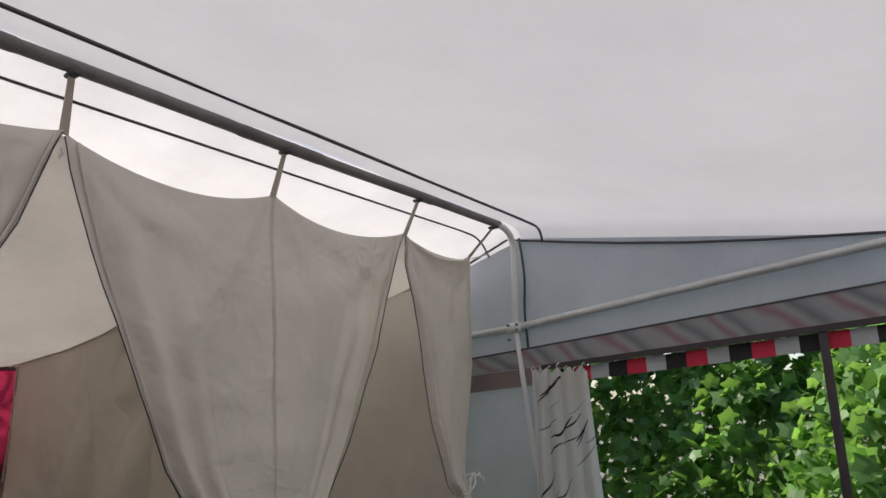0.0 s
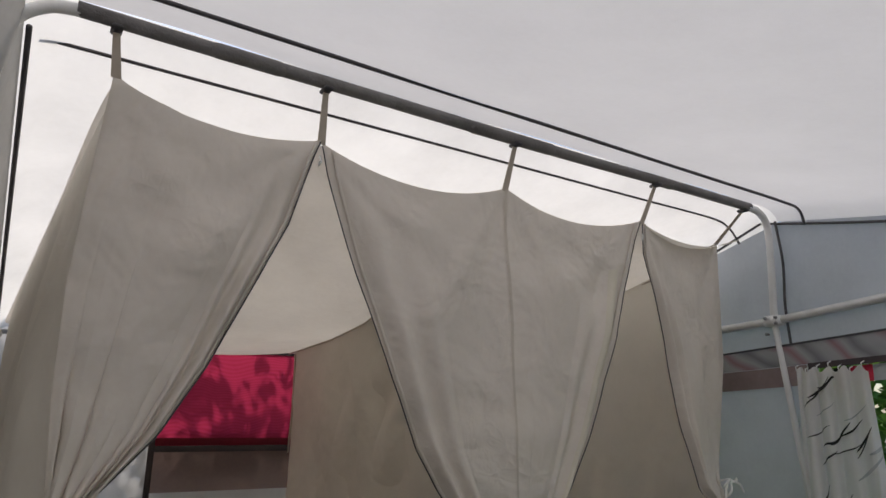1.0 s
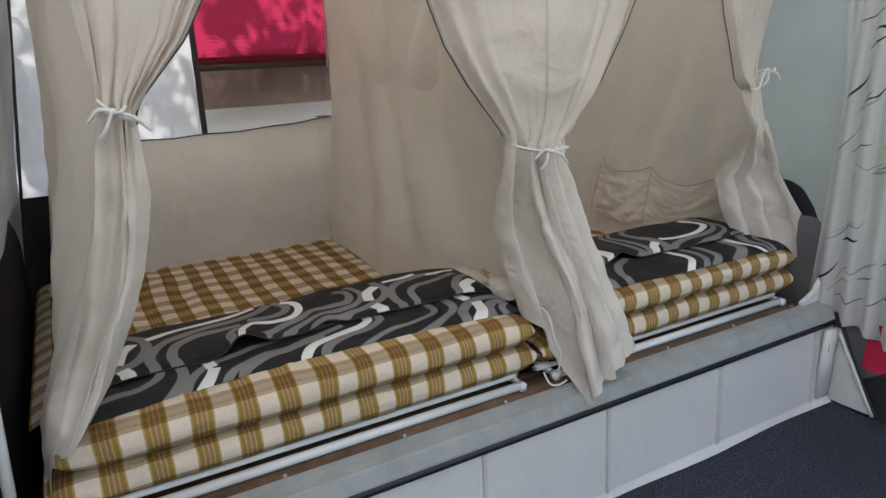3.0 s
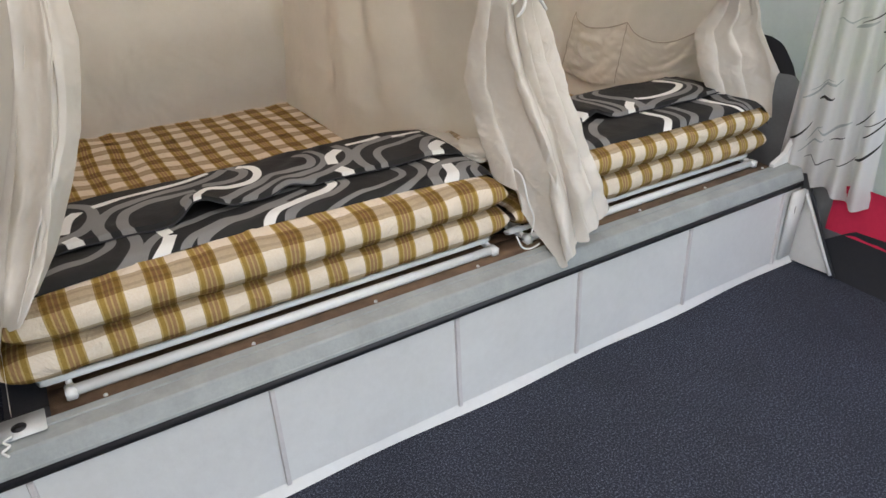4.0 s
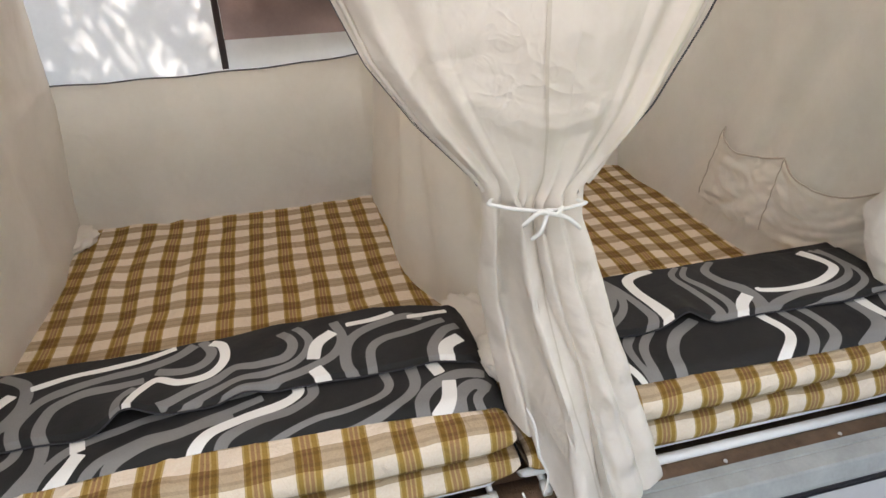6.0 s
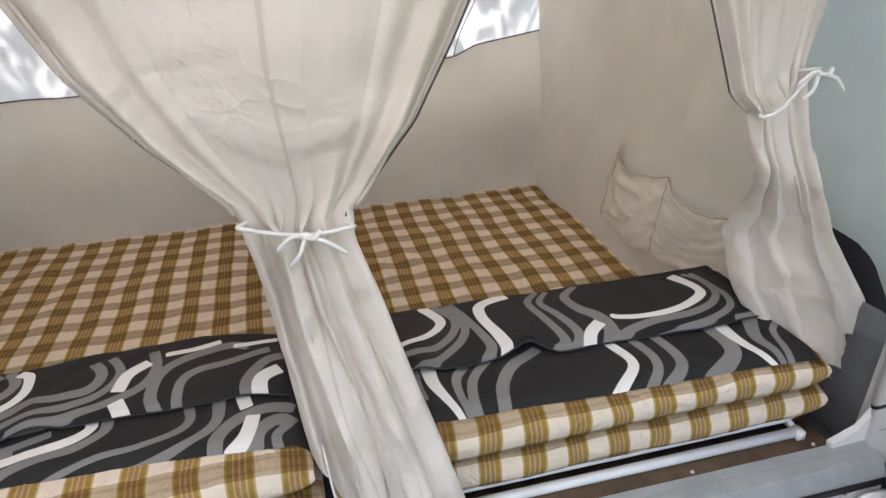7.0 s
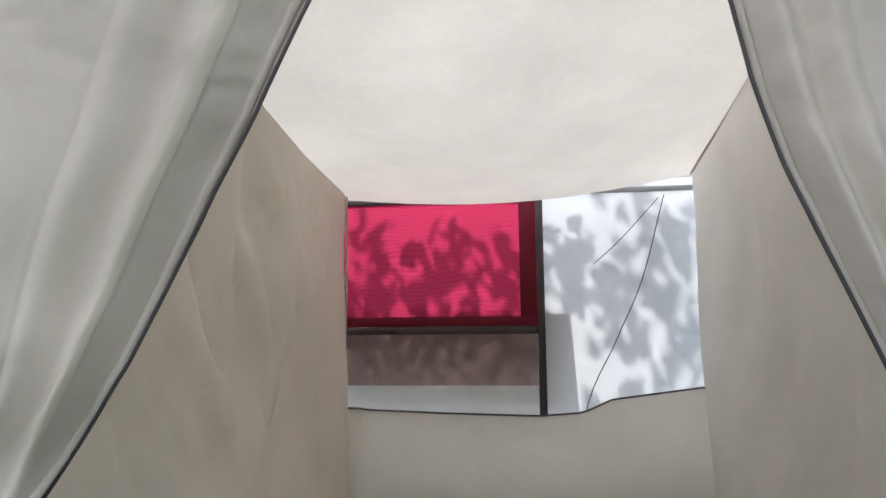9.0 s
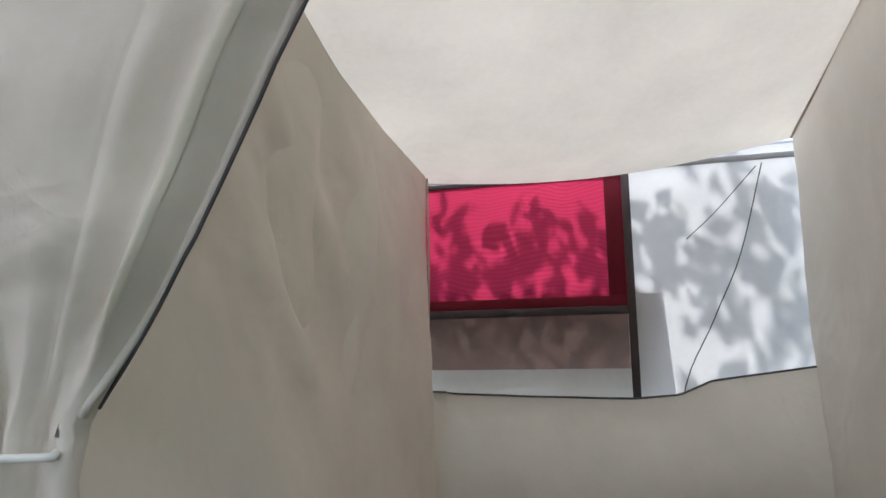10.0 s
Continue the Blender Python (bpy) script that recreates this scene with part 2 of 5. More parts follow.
def leafmat(name, a, c):
    m, nt, b = mat_base(name, 0.45)
    g = nt.nodes.new("ShaderNodeNewGeometry")
    r = ramp(nt, g.outputs["Random Per Island"], [(0.0, a), (0.75, c), (1.0, tuple(v * 1.5 for v in c))])
    tc = nt.nodes.new("ShaderNodeTexCoord").outputs["Object"]
    n = noise_node(nt, tc, 30, 3)
    col = mixc(nt, 0.25, r.outputs[0], n.outputs[0], "OVERLAY")
    nt.links.new(col, b.inputs["Base Color"])
    tr = nt.nodes.new("ShaderNodeBsdfTranslucent")
    col2 = mixc(nt, 1.0, col, (1.9, 2.0, 0.95), "MULTIPLY")
    nt.links.new(col2, tr.inputs[0])
    mx = nt.nodes.new("ShaderNodeMixShader")
    mx.inputs[0].default_value = 0.45
    nt.links.new(b.outputs[0], mx.inputs[1])
    nt.links.new(tr.outputs[0], mx.inputs[2])
    nt.links.new(mx.outputs[0], nt.nodes["Material Output"].inputs[0])
    return m


M_CARPET, M_PLAID, M_SWIRL, M_STREAK, M_RED = carpet(), plaid(), swirl(), streaks(), moire_red()
M_LEAF = leafmat("vine_leaf", (0.085, 0.175, 0.055), (0.17, 0.31, 0.11))
M_TREELEAF = leafmat("tree_leaf", (0.03, 0.07, 0.015), (0.06, 0.12, 0.02))
M_BARK = plain("bark", (0.12, 0.09, 0.06), 0.9, var=0.4, scale=20, relief=0.4)
M_GRASS = plain("dry_grass", (0.20, 0.185, 0.14), 0.9, var=0.35, scale=3, relief=0.3)
M_INKB, M_INKG, M_INKR = plain("black_ink", (0.02, 0.02, 0.02), 0.8), plain("grey_check", (0.45, 0.47, 0.48), 0.8), plain("red_check", (0.62, 0.03, 0.07), 0.8)


# ---- mesh helpers ----
def mesh_ob(name, verts, faces, mat, parent=None, label="", smooth=True, uvs=None):
    me = bpy.data.meshes.new(name)
    me.from_pydata([tuple(map(float, v)) for v in verts], [], faces)
    if uvs is not None:
        lay = me.uv_layers.new(name="map")
        idx = np.empty(len(me.loops), dtype=np.int32)
        me.loops.foreach_get("vertex_index", idx)
        lay.data.foreach_set("uv", np.asarray(uvs, dtype=np.float32)[idx].ravel())
    if smooth:
        me.polygons.foreach_set("use_smooth", [True] * len(me.polygons))
    me.materials.append(mat)
    me.update()
    ob = new(name, me)
    if parent:
        ob.parent = parent
    if label:
        ob["label"] = label
    return ob


def part(name, bm, mat, parent=None, label="", smooth=True):
    me = bpy.data.meshes.new(name)
    bm.normal_update()
    bm.to_mesh(me)
    bm.free()
    if smooth:
        me.polygons.foreach_set("use_smooth", [True] * len(me.polygons))
    me.materials.append(mat)
    ob = new(name, me)
    if parent:
        ob.parent = parent
    if label:
        ob["label"] = label
    return ob


def sheet(name, f, nu, nv, mat, parent=None, label="", uvf=None, mask=None):
    """A cloth from f(u, v) -> (x, y, z), u and v from 0 to 1."""
    vs, uvs = [], []
    for j in range(nv + 1):
        for i in range(nu + 1):
            u, v = i / nu, j / nv
            vs.append(f(u, v))
            uvs.append(uvf(u, v) if uvf else (u, v))
    w = nu + 1
    fs = [(j * w + i, j * w + i + 1, (j + 1) * w + i + 1, (j + 1) * w + i) for j in range(nv) for i in range(nu)
          if mask is None or mask((i + 0.5) / nu, (j + 0.5) / nv)]
    return mesh_ob(name, vs, fs, mat, parent, label, True, uvs)


def box_bm(x0, x1, y0, y1, z0, z1, bev=0.004, seg=2):
    bm = bmesh.new()
    bmesh.ops.create_cube(bm, size=1)
    bmesh.ops.transform(bm, matrix=Matrix.LocRotScale(((x0 + x1) / 2, (y0 + y1) / 2, (z0 + z1) / 2), None, (x1 - x0, y1 - y0, z1 - z0)), verts=bm.verts)
    if bev:
        bmesh.ops.bevel(bm, geom=bm.edges[:], offset=bev, segments=seg, affect="EDGES")
    return bm


def tube_data(pts, r, sides=10, closed_ends=True):
    P = [Vector(p) for p in pts]
    rs = r if isinstance(r, (list, tuple)) else [r] * len(P)
    verts, faces = [], []
    up = Vector((0.123, 0.31, 0.94))
    for i, p in enumerate(P):
        d = (P[min(i + 1, len(P) - 1)] - P[max(i - 1, 0)]).normalized()
        a = d.cross(up)
        if a.length < 1e-3:
            a = d.cross(Vector((1, 0, 0)))
        a.normalize()
        b = d.cross(a)
        up = a.cross(d) if i else up
        for k in range(sides):
            t = 2 * math.pi * k / sides
            verts.append(p + (a * math.cos(t) + b * math.sin(t)) * rs[i])
    for i in range(len(P) - 1):
        for k in range(sides):
            q = (k + 1) % sides
            faces.append((i * sides + k, i * sides + q, (i + 1) * sides + q, (i + 1) * sides + k))
    if closed_ends:
        faces.append(tuple(range(sides))[::-1])
        faces.append(tuple((len(P) - 1) * sides + k for k in range(sides)))
    return verts, faces


def tube(name, pts, r, mat, parent=None, label="", sides=10):
    v, f = tube_data(pts, r, sides)
    return mesh_ob(name, v, f, mat, parent, label)


def smooth_path(ctrl, n=8):
    """Catmull-Rom through the given points."""
    C = [Vector(c) for c in ctrl]
    C = [C[0] * 2 - C[1]] + C + [C[-1] * 2 - C[-2]]
    out = []
    for i in range(1, len(C) - 2):
        p0, p1, p2, p3 = C[i - 1:i + 3]
        for k in range(n):
            t = k / n
            out.append(0.5 * ((2 * p1) + (p2 - p0) * t + (2 * p0 - 5 * p1 + 4 * p2 - p3) * t * t + (3 * p1 - p0 - 3 * p2 + p3) * t ** 3))
    out.append(C[-2])
    return out


def table(z, rows):
    """Linear interpolation in rows of (z, value), z falling."""
    zs = [r[0] for r in rows][::-1]
    vs = [r[1] for r in rows][::-1]
    return float(np.interp(z, zs, vs))


def nz(x, y, z, s=1.0):
    return noise.noise(Vector((x * s, y * s, z * s)))


def empty(name, loc=(0, 0, 0)):
    return new(name)


# ---- ground and floor ----
def ground_sheet():
    n = 24
    return sheet("ground", lambda u, v: ((u - 0.5) * 400, (v - 0.5) * 400, -0.03), n, n, M_GRASS)


tagged(ground_sheet(), "dry trodden grass and gravel around the tent", "ground", kind="structure")
tagged(part("floor", box_bm(-1.15, 3.05, -3.2, 2.12, -0.025, 0.0, 0.0), M_CARPET, None, "", False), "dark charcoal speckled carpet on the awning floor", "carpet", kind="structure")

XR, XL, YB, YF = 2.96, -0.14, 2.13, -3.2
RIDGE_Y, RIDGE_Z = 0.20, 2.585


def roof_z(y):
    return RIDGE_Z + 0.01 - 0.155 * (RIDGE_Y - y) if y < RIDGE_Y else RIDGE_Z + 0.01 - 0.31 * (y - RIDGE_Y)


def xl(y, drop=0.0):
    """Plan of the left outer wall at `drop` below the roof: close beside the bed, spreading towards the awning's front."""
    return 0.005 - 0.135 * drop + float(np.interp(y, [YF, -0.6, 0.15, 2.13], [-1.0, -0.42, -0.016, 0.0]))


def xr(y):
    return float(np.interp(y, [YF, 0.3, 2.13], [3.02, 2.96, 2.86]))


# roof in two slopes
def f_front(u, v):
    y = YF + (RIDGE_Y - YF) * v
    x = xl(y) + (xr(y) - xl(y)) * u
    e = min(u, 1 - u) * 3.0
    drop = 0.05 * max(0, 1 - e / 0.12) ** 2
    return x, y, roof_z(y) - drop + 0.012 * nz(x, y, 0, 1.4) * min(1, e * 3)


def f_rear(u, v):
    y = RIDGE_Y + (YB - RIDGE_Y) * v
    x = xl(y) + (xr(y) - xl(y)) * u
    e = min(u, 1 - u) * 3.0
    return x, y, roof_z(y) - 0.05 * max(0, 1 - e / 0.12) ** 2 - 0.02 * math.sin(math.pi * v) * min(1, e * 3)


tagged(sheet("ceiling_front", f_front, 60, 40, M_ROOF), "pale grey canvas awning roof, softly stretched", "tent roof", kind="structure")
tagged(sheet("ceiling_back", f_rear, 60, 24, M_ROOF_BACK), "bright white canvas roof behind the ridge pole", "tent roof", kind="structure")

# right wall with its window opening
WIN_R = (-2.55, 0.10, 0.80)      # from y, to y, sill height


def win_top(y):
    return 1.885 - 0.072 * (y - 0.1)


def f_wall_r(u, v):
    y = YB + (YF - YB) * u
    top = roof_z(y) - 0.05
    z = top * (1 - v)
    x = xr(y) + 0.012 * nz(0, y, z, 2.0) * math.sin(math.pi * min(1, v * 1.2))
    return x, y, z


wall_right = sheet("wall_right", f_wall_r, 107, 90, M_WALL,
                   mask=lambda u, v: not (WIN_R[0] < YB + (YF - YB) * u < WIN_R[1] and WIN_R[2] < (roof_z(YB + (YF - YB) * u) - 0.05) * (1 - v) < win_top(YB + (YF - YB) * u)))
tagged(wall_right, "grey-blue canvas side wall of the awning", "tent wall", kind="structure")
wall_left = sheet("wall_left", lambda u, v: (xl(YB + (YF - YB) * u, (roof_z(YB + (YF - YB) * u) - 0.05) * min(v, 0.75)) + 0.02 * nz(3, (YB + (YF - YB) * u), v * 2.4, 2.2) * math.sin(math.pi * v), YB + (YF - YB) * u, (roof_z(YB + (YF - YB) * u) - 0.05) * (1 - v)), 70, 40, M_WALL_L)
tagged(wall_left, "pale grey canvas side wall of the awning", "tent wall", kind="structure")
# unseen front wall added behind the walk, its wide doorway left open for daylight
FX0, FX1, FZ = xl(YF), xr(YF), roof_z(YF) - 0.02
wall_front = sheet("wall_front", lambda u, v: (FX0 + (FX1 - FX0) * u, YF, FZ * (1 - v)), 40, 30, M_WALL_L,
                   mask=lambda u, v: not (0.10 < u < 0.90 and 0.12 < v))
tagged(wall_front, "unseen canvas front wall, added with a wide opening for daylight", "tent wall", kind="structure")

# ---- outer back wall with red-blinded window ----
BW = (0.72, 2.065, 1.235, 1.93)      # window: x from, x to, z from, z to
BX0, BX1, BZ = xl(YB) - 0.24, xr(YB) + 0.02, roof_z(YB) + 0.02
wall_back = sheet("wall_back", lambda u, v: (BX0 + (BX1 - BX0) * u, YB + 0.01 * nz(u * 3, 0, v * 3, 1.5), BZ * (1 - v)), 90, 70, M_BACKW,
                  mask=lambda u, v: not (BW[0] < BX0 + (BX1 - BX0) * u < BW[1] and BW[2] < BZ * (1 - v) < BW[3]))
tagged(wall_back, "thin white canvas back wall dappled by tree shade", "tent wall", kind="structure")
window_back = tagged(empty("window_1"), "tent window with red blind, brown flap and dark binding", "window", kind="structure")
WY = YB - 0.012
sheet("red_blind", lambda u, v: (BW[0] + (BW[1] - BW[0]) * u, WY + 0.006 * nz(u * 5, v * 3, 1, 1.3), 1.93 - (1.93 - 1.435) * v), 60, 30, M_RED, window_back, "red sunlit canvas blind")
sheet("rain_flap", lambda u, v: (BW[0] - 0.02 + (BW[1] + 0.12 - BW[0]) * u, YB + 0.02 + 0.10 * v, 1.52 - (1.52 - 1.185 + 0.02 * nz(u * 4, 0, 0)) * v), 40, 12, M_BROWN, window_back, "brown-grey outer rain flap")
for nm, a in (("side_binding", (BW[0] - 0.014, BW[0] + 0.014, 1.12, 1.95)), ("side_binding", (BW[1] - 0.014, BW[1] + 0.014, 1.12, 1.95)),
              ("cross_binding", (BW[0] + 0.014, BW[1] - 0.014, 1.428, 1.458)), ("top_binding", (BW[0] + 0.014, BW[1] - 0.014, 1.925, 1.945))):
    part(nm, box_bm(a[0], a[1], WY - 0.012, WY - 0.004, a[2], a[3], 0.002, 1), M_BIND, window_back)
for a in ((BW[1] - 0.075, BW[1] - 0.0145, 1.495, 1.924), (BW[0] + 0.015, BW[1] - 0.0145, 1.459, 1.4945)):
    part("blind_hem", box_bm(a[0], a[1], WY - 0.0085, WY - 0.006, a[2], a[3], 0.001, 1), M_REDHEM, window_back, "dark red folded hem of the blind")
tagged(part("back_eave_tape", box_bm(BX0 + 0.13, BX1 - 0.05, YB - 0.012, YB - 0.004, 1.945, 1.965, 0.002, 1), M_BAND), "grey tape along the back eave", "tape", kind="structure")
tagged(tube("guy_cord", smooth_path([(2.52, YB - 0.02, 1.93), (2.43, YB - 0.02, 1.62), (2.33, YB - 0.02, 1.40), (2.21, YB - 0.02, 1.12), (2.18, YB - 0.02, 0.6)], 6), 0.0022, M_PIPE, sides=6), "thin dark cord hanging against the back wall", "cord")
tagged(tube("guy_cord", smooth_path([(2.50, YB - 0.022, 1.92), (2.36, YB - 0.022, 1.77), (2.26, YB - 0.022, 1.68)], 6), 0.0016, M_PIPE, sides=6), "thin dark cord hanging against the back wall", "cord")

# ---- the tent frame ----
frame_ob = tagged(empty("tent_frame"), "white and grey steel awning frame with clamped joints", "tent frame")
tube("ridge_pole", [(x, RIDGE_Y + 0.003 * math.sin(x * 5), RIDGE_Z - 0.011 - 0.006 * math.sin(math.pi * x / 2.8)) for x in np.linspace(0.09, 2.74, 14)], 0.0195, M_SLEEVE, frame_ob, "ridge pole in a grey cloth sleeve", 12)
for x0, x1 in ((0.40, 0.60), (1.22, 1.58), (2.14, 2.22)):
    zs = [RIDGE_Z - 0.012 - 0.006 * math.sin(math.pi * q / 2.8) for q in (x0, x0 + 0.02, x1 - 0.02, x1)]
    tube("sleeve_end", [(q, RIDGE_Y - 0.001, z_) for q, z_ in zip((x0, x0 + 0.02, x1 - 0.02, x1), zs)], [0.0185, 0.0213, 0.0213, 0.0185], M_SLEEVE, frame_ob, "", 12)
RJ, LJ = Vector((2.945, 0.255, 2.09)), Vector((-0.073, 0.22, 2.07))
tube("corner_pole", smooth_path([(2.72, RIDGE_Y, RIDGE_Z - 0.014), (2.80, RIDGE_Y, RIDGE_Z - 0.022), (2.862, 0.205, 2.525), (2.885, 0.21, 2.45), (2.915, 0.23, 2.28), RJ], 8), 0.016, M_TUBE, frame_ob, "white bent corner pole")
tube("corner_pole", smooth_path([(0.10, RIDGE_Y, RIDGE_Z - 0.014), (0.03, RIDGE_Y, RIDGE_Z - 0.03), (-0.03, 0.205, 2.5), (-0.045, 0.21, 2.4), LJ], 8), 0.016, M_TUBE, frame_ob, "white bent corner pole")
tube("leg", [RJ + Vector((0, 0, 0.06)), RJ, Vector((2.94, 0.155, 1.29)), Vector((2.93, 0.105, 0.55))], 0.0135, M_TUBE, frame_ob, "white steel leg")
tube("leg", [LJ + Vector((0, 0, 0.06)), LJ, Vector((-0.117, 0.16, 1.22)), Vector((-0.14, 0.13, 0.85)), Vector((-0.155, 0.10, 0.52))], 0.0135, M_TUBE, frame_ob, "white steel leg")
tube("eave_pole", [(2.83, 1.95, 1.95), RJ, (2.93, -0.75, 2.20), (2.95, -1.35, 2.27), (2.97, -3.0, 2.30)], 0.018, M_GALV, frame_ob, "grey side eave pole")
tube("eave_pole", [(0.03, 1.98, 1.93), LJ], 0.0135, M_TUBE, frame_ob, "white side eave pole")
tube("eave_pole", [LJ, (-0.5, -0.8, 2.20), (-1.0, -3.0, 2.2)], 0.0135, M_GALV, frame_ob)


def clamp(J, side=-1):
    c = part("clamp", box_bm(J.x - 0.026, J.x + 0.022, J.y - 0.04, J.y + 0.04, J.z - 0.024, J.z + 0.024, 0.006), M_TUBE, frame_ob, "white plastic joint clamp")
    for dy, dz in ((-0.026, 0.012), (0.024, 0.012), (-0.026, -0.013), (0.02, -0.06)):
        bm = bmesh.new()
        bmesh.ops.create_cone(bm, cap_ends=True, segments=10, radius1=0.007, radius2=0.006, depth=0.02)
        bmesh.ops.transform(bm, matrix=Matrix.Translation((J.x + side * 0.028, J.y + dy, J.z + dz)) @ pose(0, 0, 0, 0, 90, 0), verts=bm.verts)
        part("bolt", bm, M_BOLT, c)


clamp(RJ)
clamp(LJ, 1)

# roof and wall seams
def seam(name, pts, r=0.006, label="dark piped seam in the canvas"):
    return tagged(tube(name, pts, r, M_PIPE, sides=8), label, "seam", kind="structure")


seam("trim_roof_front", smooth_path([(x, 0.03 + 0.01 * x, roof_z(0.03 + 0.01 * x) - 0.006) for x in (0.0, 0.7, 1.5, 2.2, 2.75)] + [(2.88, 0.06, 2.555), (2.935, 0.07, 2.50)], 6))
seam("trim_roof_back", smooth_path([(x, 0.345, roof_z(0.345) - 0.006) for x in (0.02, 0.7, 1.5, 2.2, 2.66)] + [(2.80, 0.35, 2.52), (2.86, 0.34, 2.45)], 6), 0.005)
seam("trim_wall_top", [(xr(y) - 0.012, y, float(np.interp(y, [-3.0, -1.35, 0.26], [2.10, 2.315, 2.545])) - 0.03 * math.sin(math.pi * max(0, min(1, (0.26 - y) / 1.7)))) for y in np.linspace(-3.0, 0.26, 12)])
seam("trim_wall_corner", smooth_path([(2.945, 0.21, 2.545), (2.945, 0.19, 2.35), (2.95, 0.20, 2.16), (2.95, 0.19, 1.98)], 6))
seam("trim_wall_rear", [(2.87, 0.52, 2.42), (2.93, 0.27, 2.545)])
seam("trim_left_corner", [(xl(2.1, 1.1) + 0.012, 2.08, 0.9), (xl(2.1, 0.55) + 0.012, 2.08, 1.45), (xl(2.1, 0.05) + 0.012, 2.08, 1.95)], 0.007)
seam("trim_left_roof", [(xl(y) + 0.012, y, roof_z(y) - 0.06) for y in np.linspace(2.08, 0.25, 8)], 0.007)


# band above the side window, valance of checks, window bar
def strip_r(name, y0, y1, top, bot, mat, parent=None, label="", off=0.008, n=30):
    return sheet(name, lambda u, v: (xr(y0 + (y1 - y0) * u) - off, y0 + (y1 - y0) * u, top(y0 + (y1 - y0) * u) * (1 - v) + bot(y0 + (y1 - y0) * u) * v), n, 3, mat, parent, label)


band_top = lambda y: 1.998 - 0.094 * y
window_side = tagged(empty("window_2"), "wide side window with dark bar and checked valance", "window", kind="structure")
strip_r("valance_band", 0.62, -2.9, band_top, lambda y: win_top(y) + 0.012, M_VBAND, window_side, "grey translucent band with faint red show-through painted in", 0.016)
# painted strip for the outer flap's stripes seen through the wall canvas
strip_r("flap_show_through", 0.62, 0.13, lambda y: win_top(y) + 0.010, lambda y: win_top(y) - 0.075, M_SMEAR, window_side, "dull red strip painting the outer flap's show-through", 0.013)
strip_r("top_edge", 0.12, -2.9, lambda y: win_top(y) + 0.014, lambda y: win_top(y) - 0.012, M_BIND, window_side, "dark window edge", 0.022)
strip_r("band_edge", 0.62, -2.9, lambda y: band_top(y) + 0.006, lambda y: band_top(y) - 0.003, M_PIPE, window_side, "", 0.020)
CH = 0.088
for i in range(27):
    y0 = 0.055 - i * CH
    strip_r("check", y0, y0 - CH, lambda y: win_top(y) - 0.0125, lambda y: win_top(y) - 0.078, (M_INKB, M_INKR, M_INKG)[i % 3], window_side, ("black", "red", "grey")[i % 3] + " valance check", -0.01, 2)
for yb in (-1.09,):
    part("window_bar", box_bm(2.966, 2.978, yb - 0.016, yb + 0.016, 0.8, win_top(yb) - 0.002, 0.002, 1), M_BIND, window_side, "dark upright bar")
for yb in (0.10, -2.55):
    part("jamb", box_bm(xr(yb) - 0.014, xr(yb) - 0.002, yb - 0.014, yb + 0.014, 0.8, win_top(yb) - 0.02, 0.002, 1), M_BAND, window_side)


# window curtain with strokes
def wc(u, v):
    z = 1.865 - (1.45 + 0.06 * min(1, max(0, (u - 0.35) / 0.08))) * v
    y0 = 0.115 + 0.02 * v
    y1 = -0.165 - 0.11 * v ** 1.2
    y = y0 + (y1 - y0) * u
    g = 0.022 * math.sin(u * 2 * math.pi * 4.2 + 0.5 * math.sin(v * 3)) + 0.008 * math.sin(u * 31 + v * 2)
    return 2.842 + g * (0.6 + 0.5 * v), y + 0.006 * math.sin(u * 26), z + 0.012 * math.sin(u * 30) * max(0, 1 - v * 12) - 0.02 * math.sin(u * 9) * v


curtain_side = tagged(sheet("window_curtain", wc, 60, 60, M_STREAK), "white curtain with slanting black strokes, drawn aside", "curtain")
rng = random.Random(4)
for k in range(46):
    u0, v0 = rng.uniform(0.03, 0.86), rng.uniform(0.03, 0.95)
    du, dv = rng.uniform(0.15, 0.42), rng.uniform(0.03, 0.085)
    wdt = rng.choice((0.0018, 0.003, 0.0045))
    pts = [(u0 + du * t, v0 - dv * t + 0.006 * math.sin(t * 3)) for t in np.linspace(0, 1, 14)]
    vs, fs = [], []
    for i, (a, b_) in enumerate(pts):
        w_ = wdt * math.sin(math.pi * (0.1 + 0.8 * i / 13))
        for s_ in (-1, 1):
            x, y, z = wc(min(1, a), min(1, max(0, b_ + s_ * w_)))
            vs.append((x - 0.0025, y, z))
        if i:
            fs.append((2 * i - 2, 2 * i - 1, 2 * i + 1, 2 * i))
    mesh_ob("printed_stroke", vs, fs, M_INKB if k % 3 else M_INKG, curtain_side)
for i in range(7):
    x, y, z = wc(i / 6.5, 0)
    tube("hook", [(x, y, z - 0.006), (x - 0.004, y, z + 0.012), (x + 0.02, y, z + 0.02)], 0.0025, M_TUBE, curtain_side, "", 6)

# dark and grey lower cloth of the side walls
def lowcloth(name, ctrl_top, mat, x, label, zb=0.0, step=24):
    def f(u, v):
        y = ctrl_top[0][0] + (ctrl_top[-1][0] - ctrl_top[0][0]) * u
        t = float(np.interp(-y, [-c[0] for c in ctrl_top], [c[1] for c in ctrl_top]))
        return x + 0.03 * (v * (1 - v)) + 0.01 * nz(y, 0, t * v, 6), y, t + (zb - t) * v
    return tagged(sheet(name, f, step, 12, mat), label, "tent skirt", kind="structure")


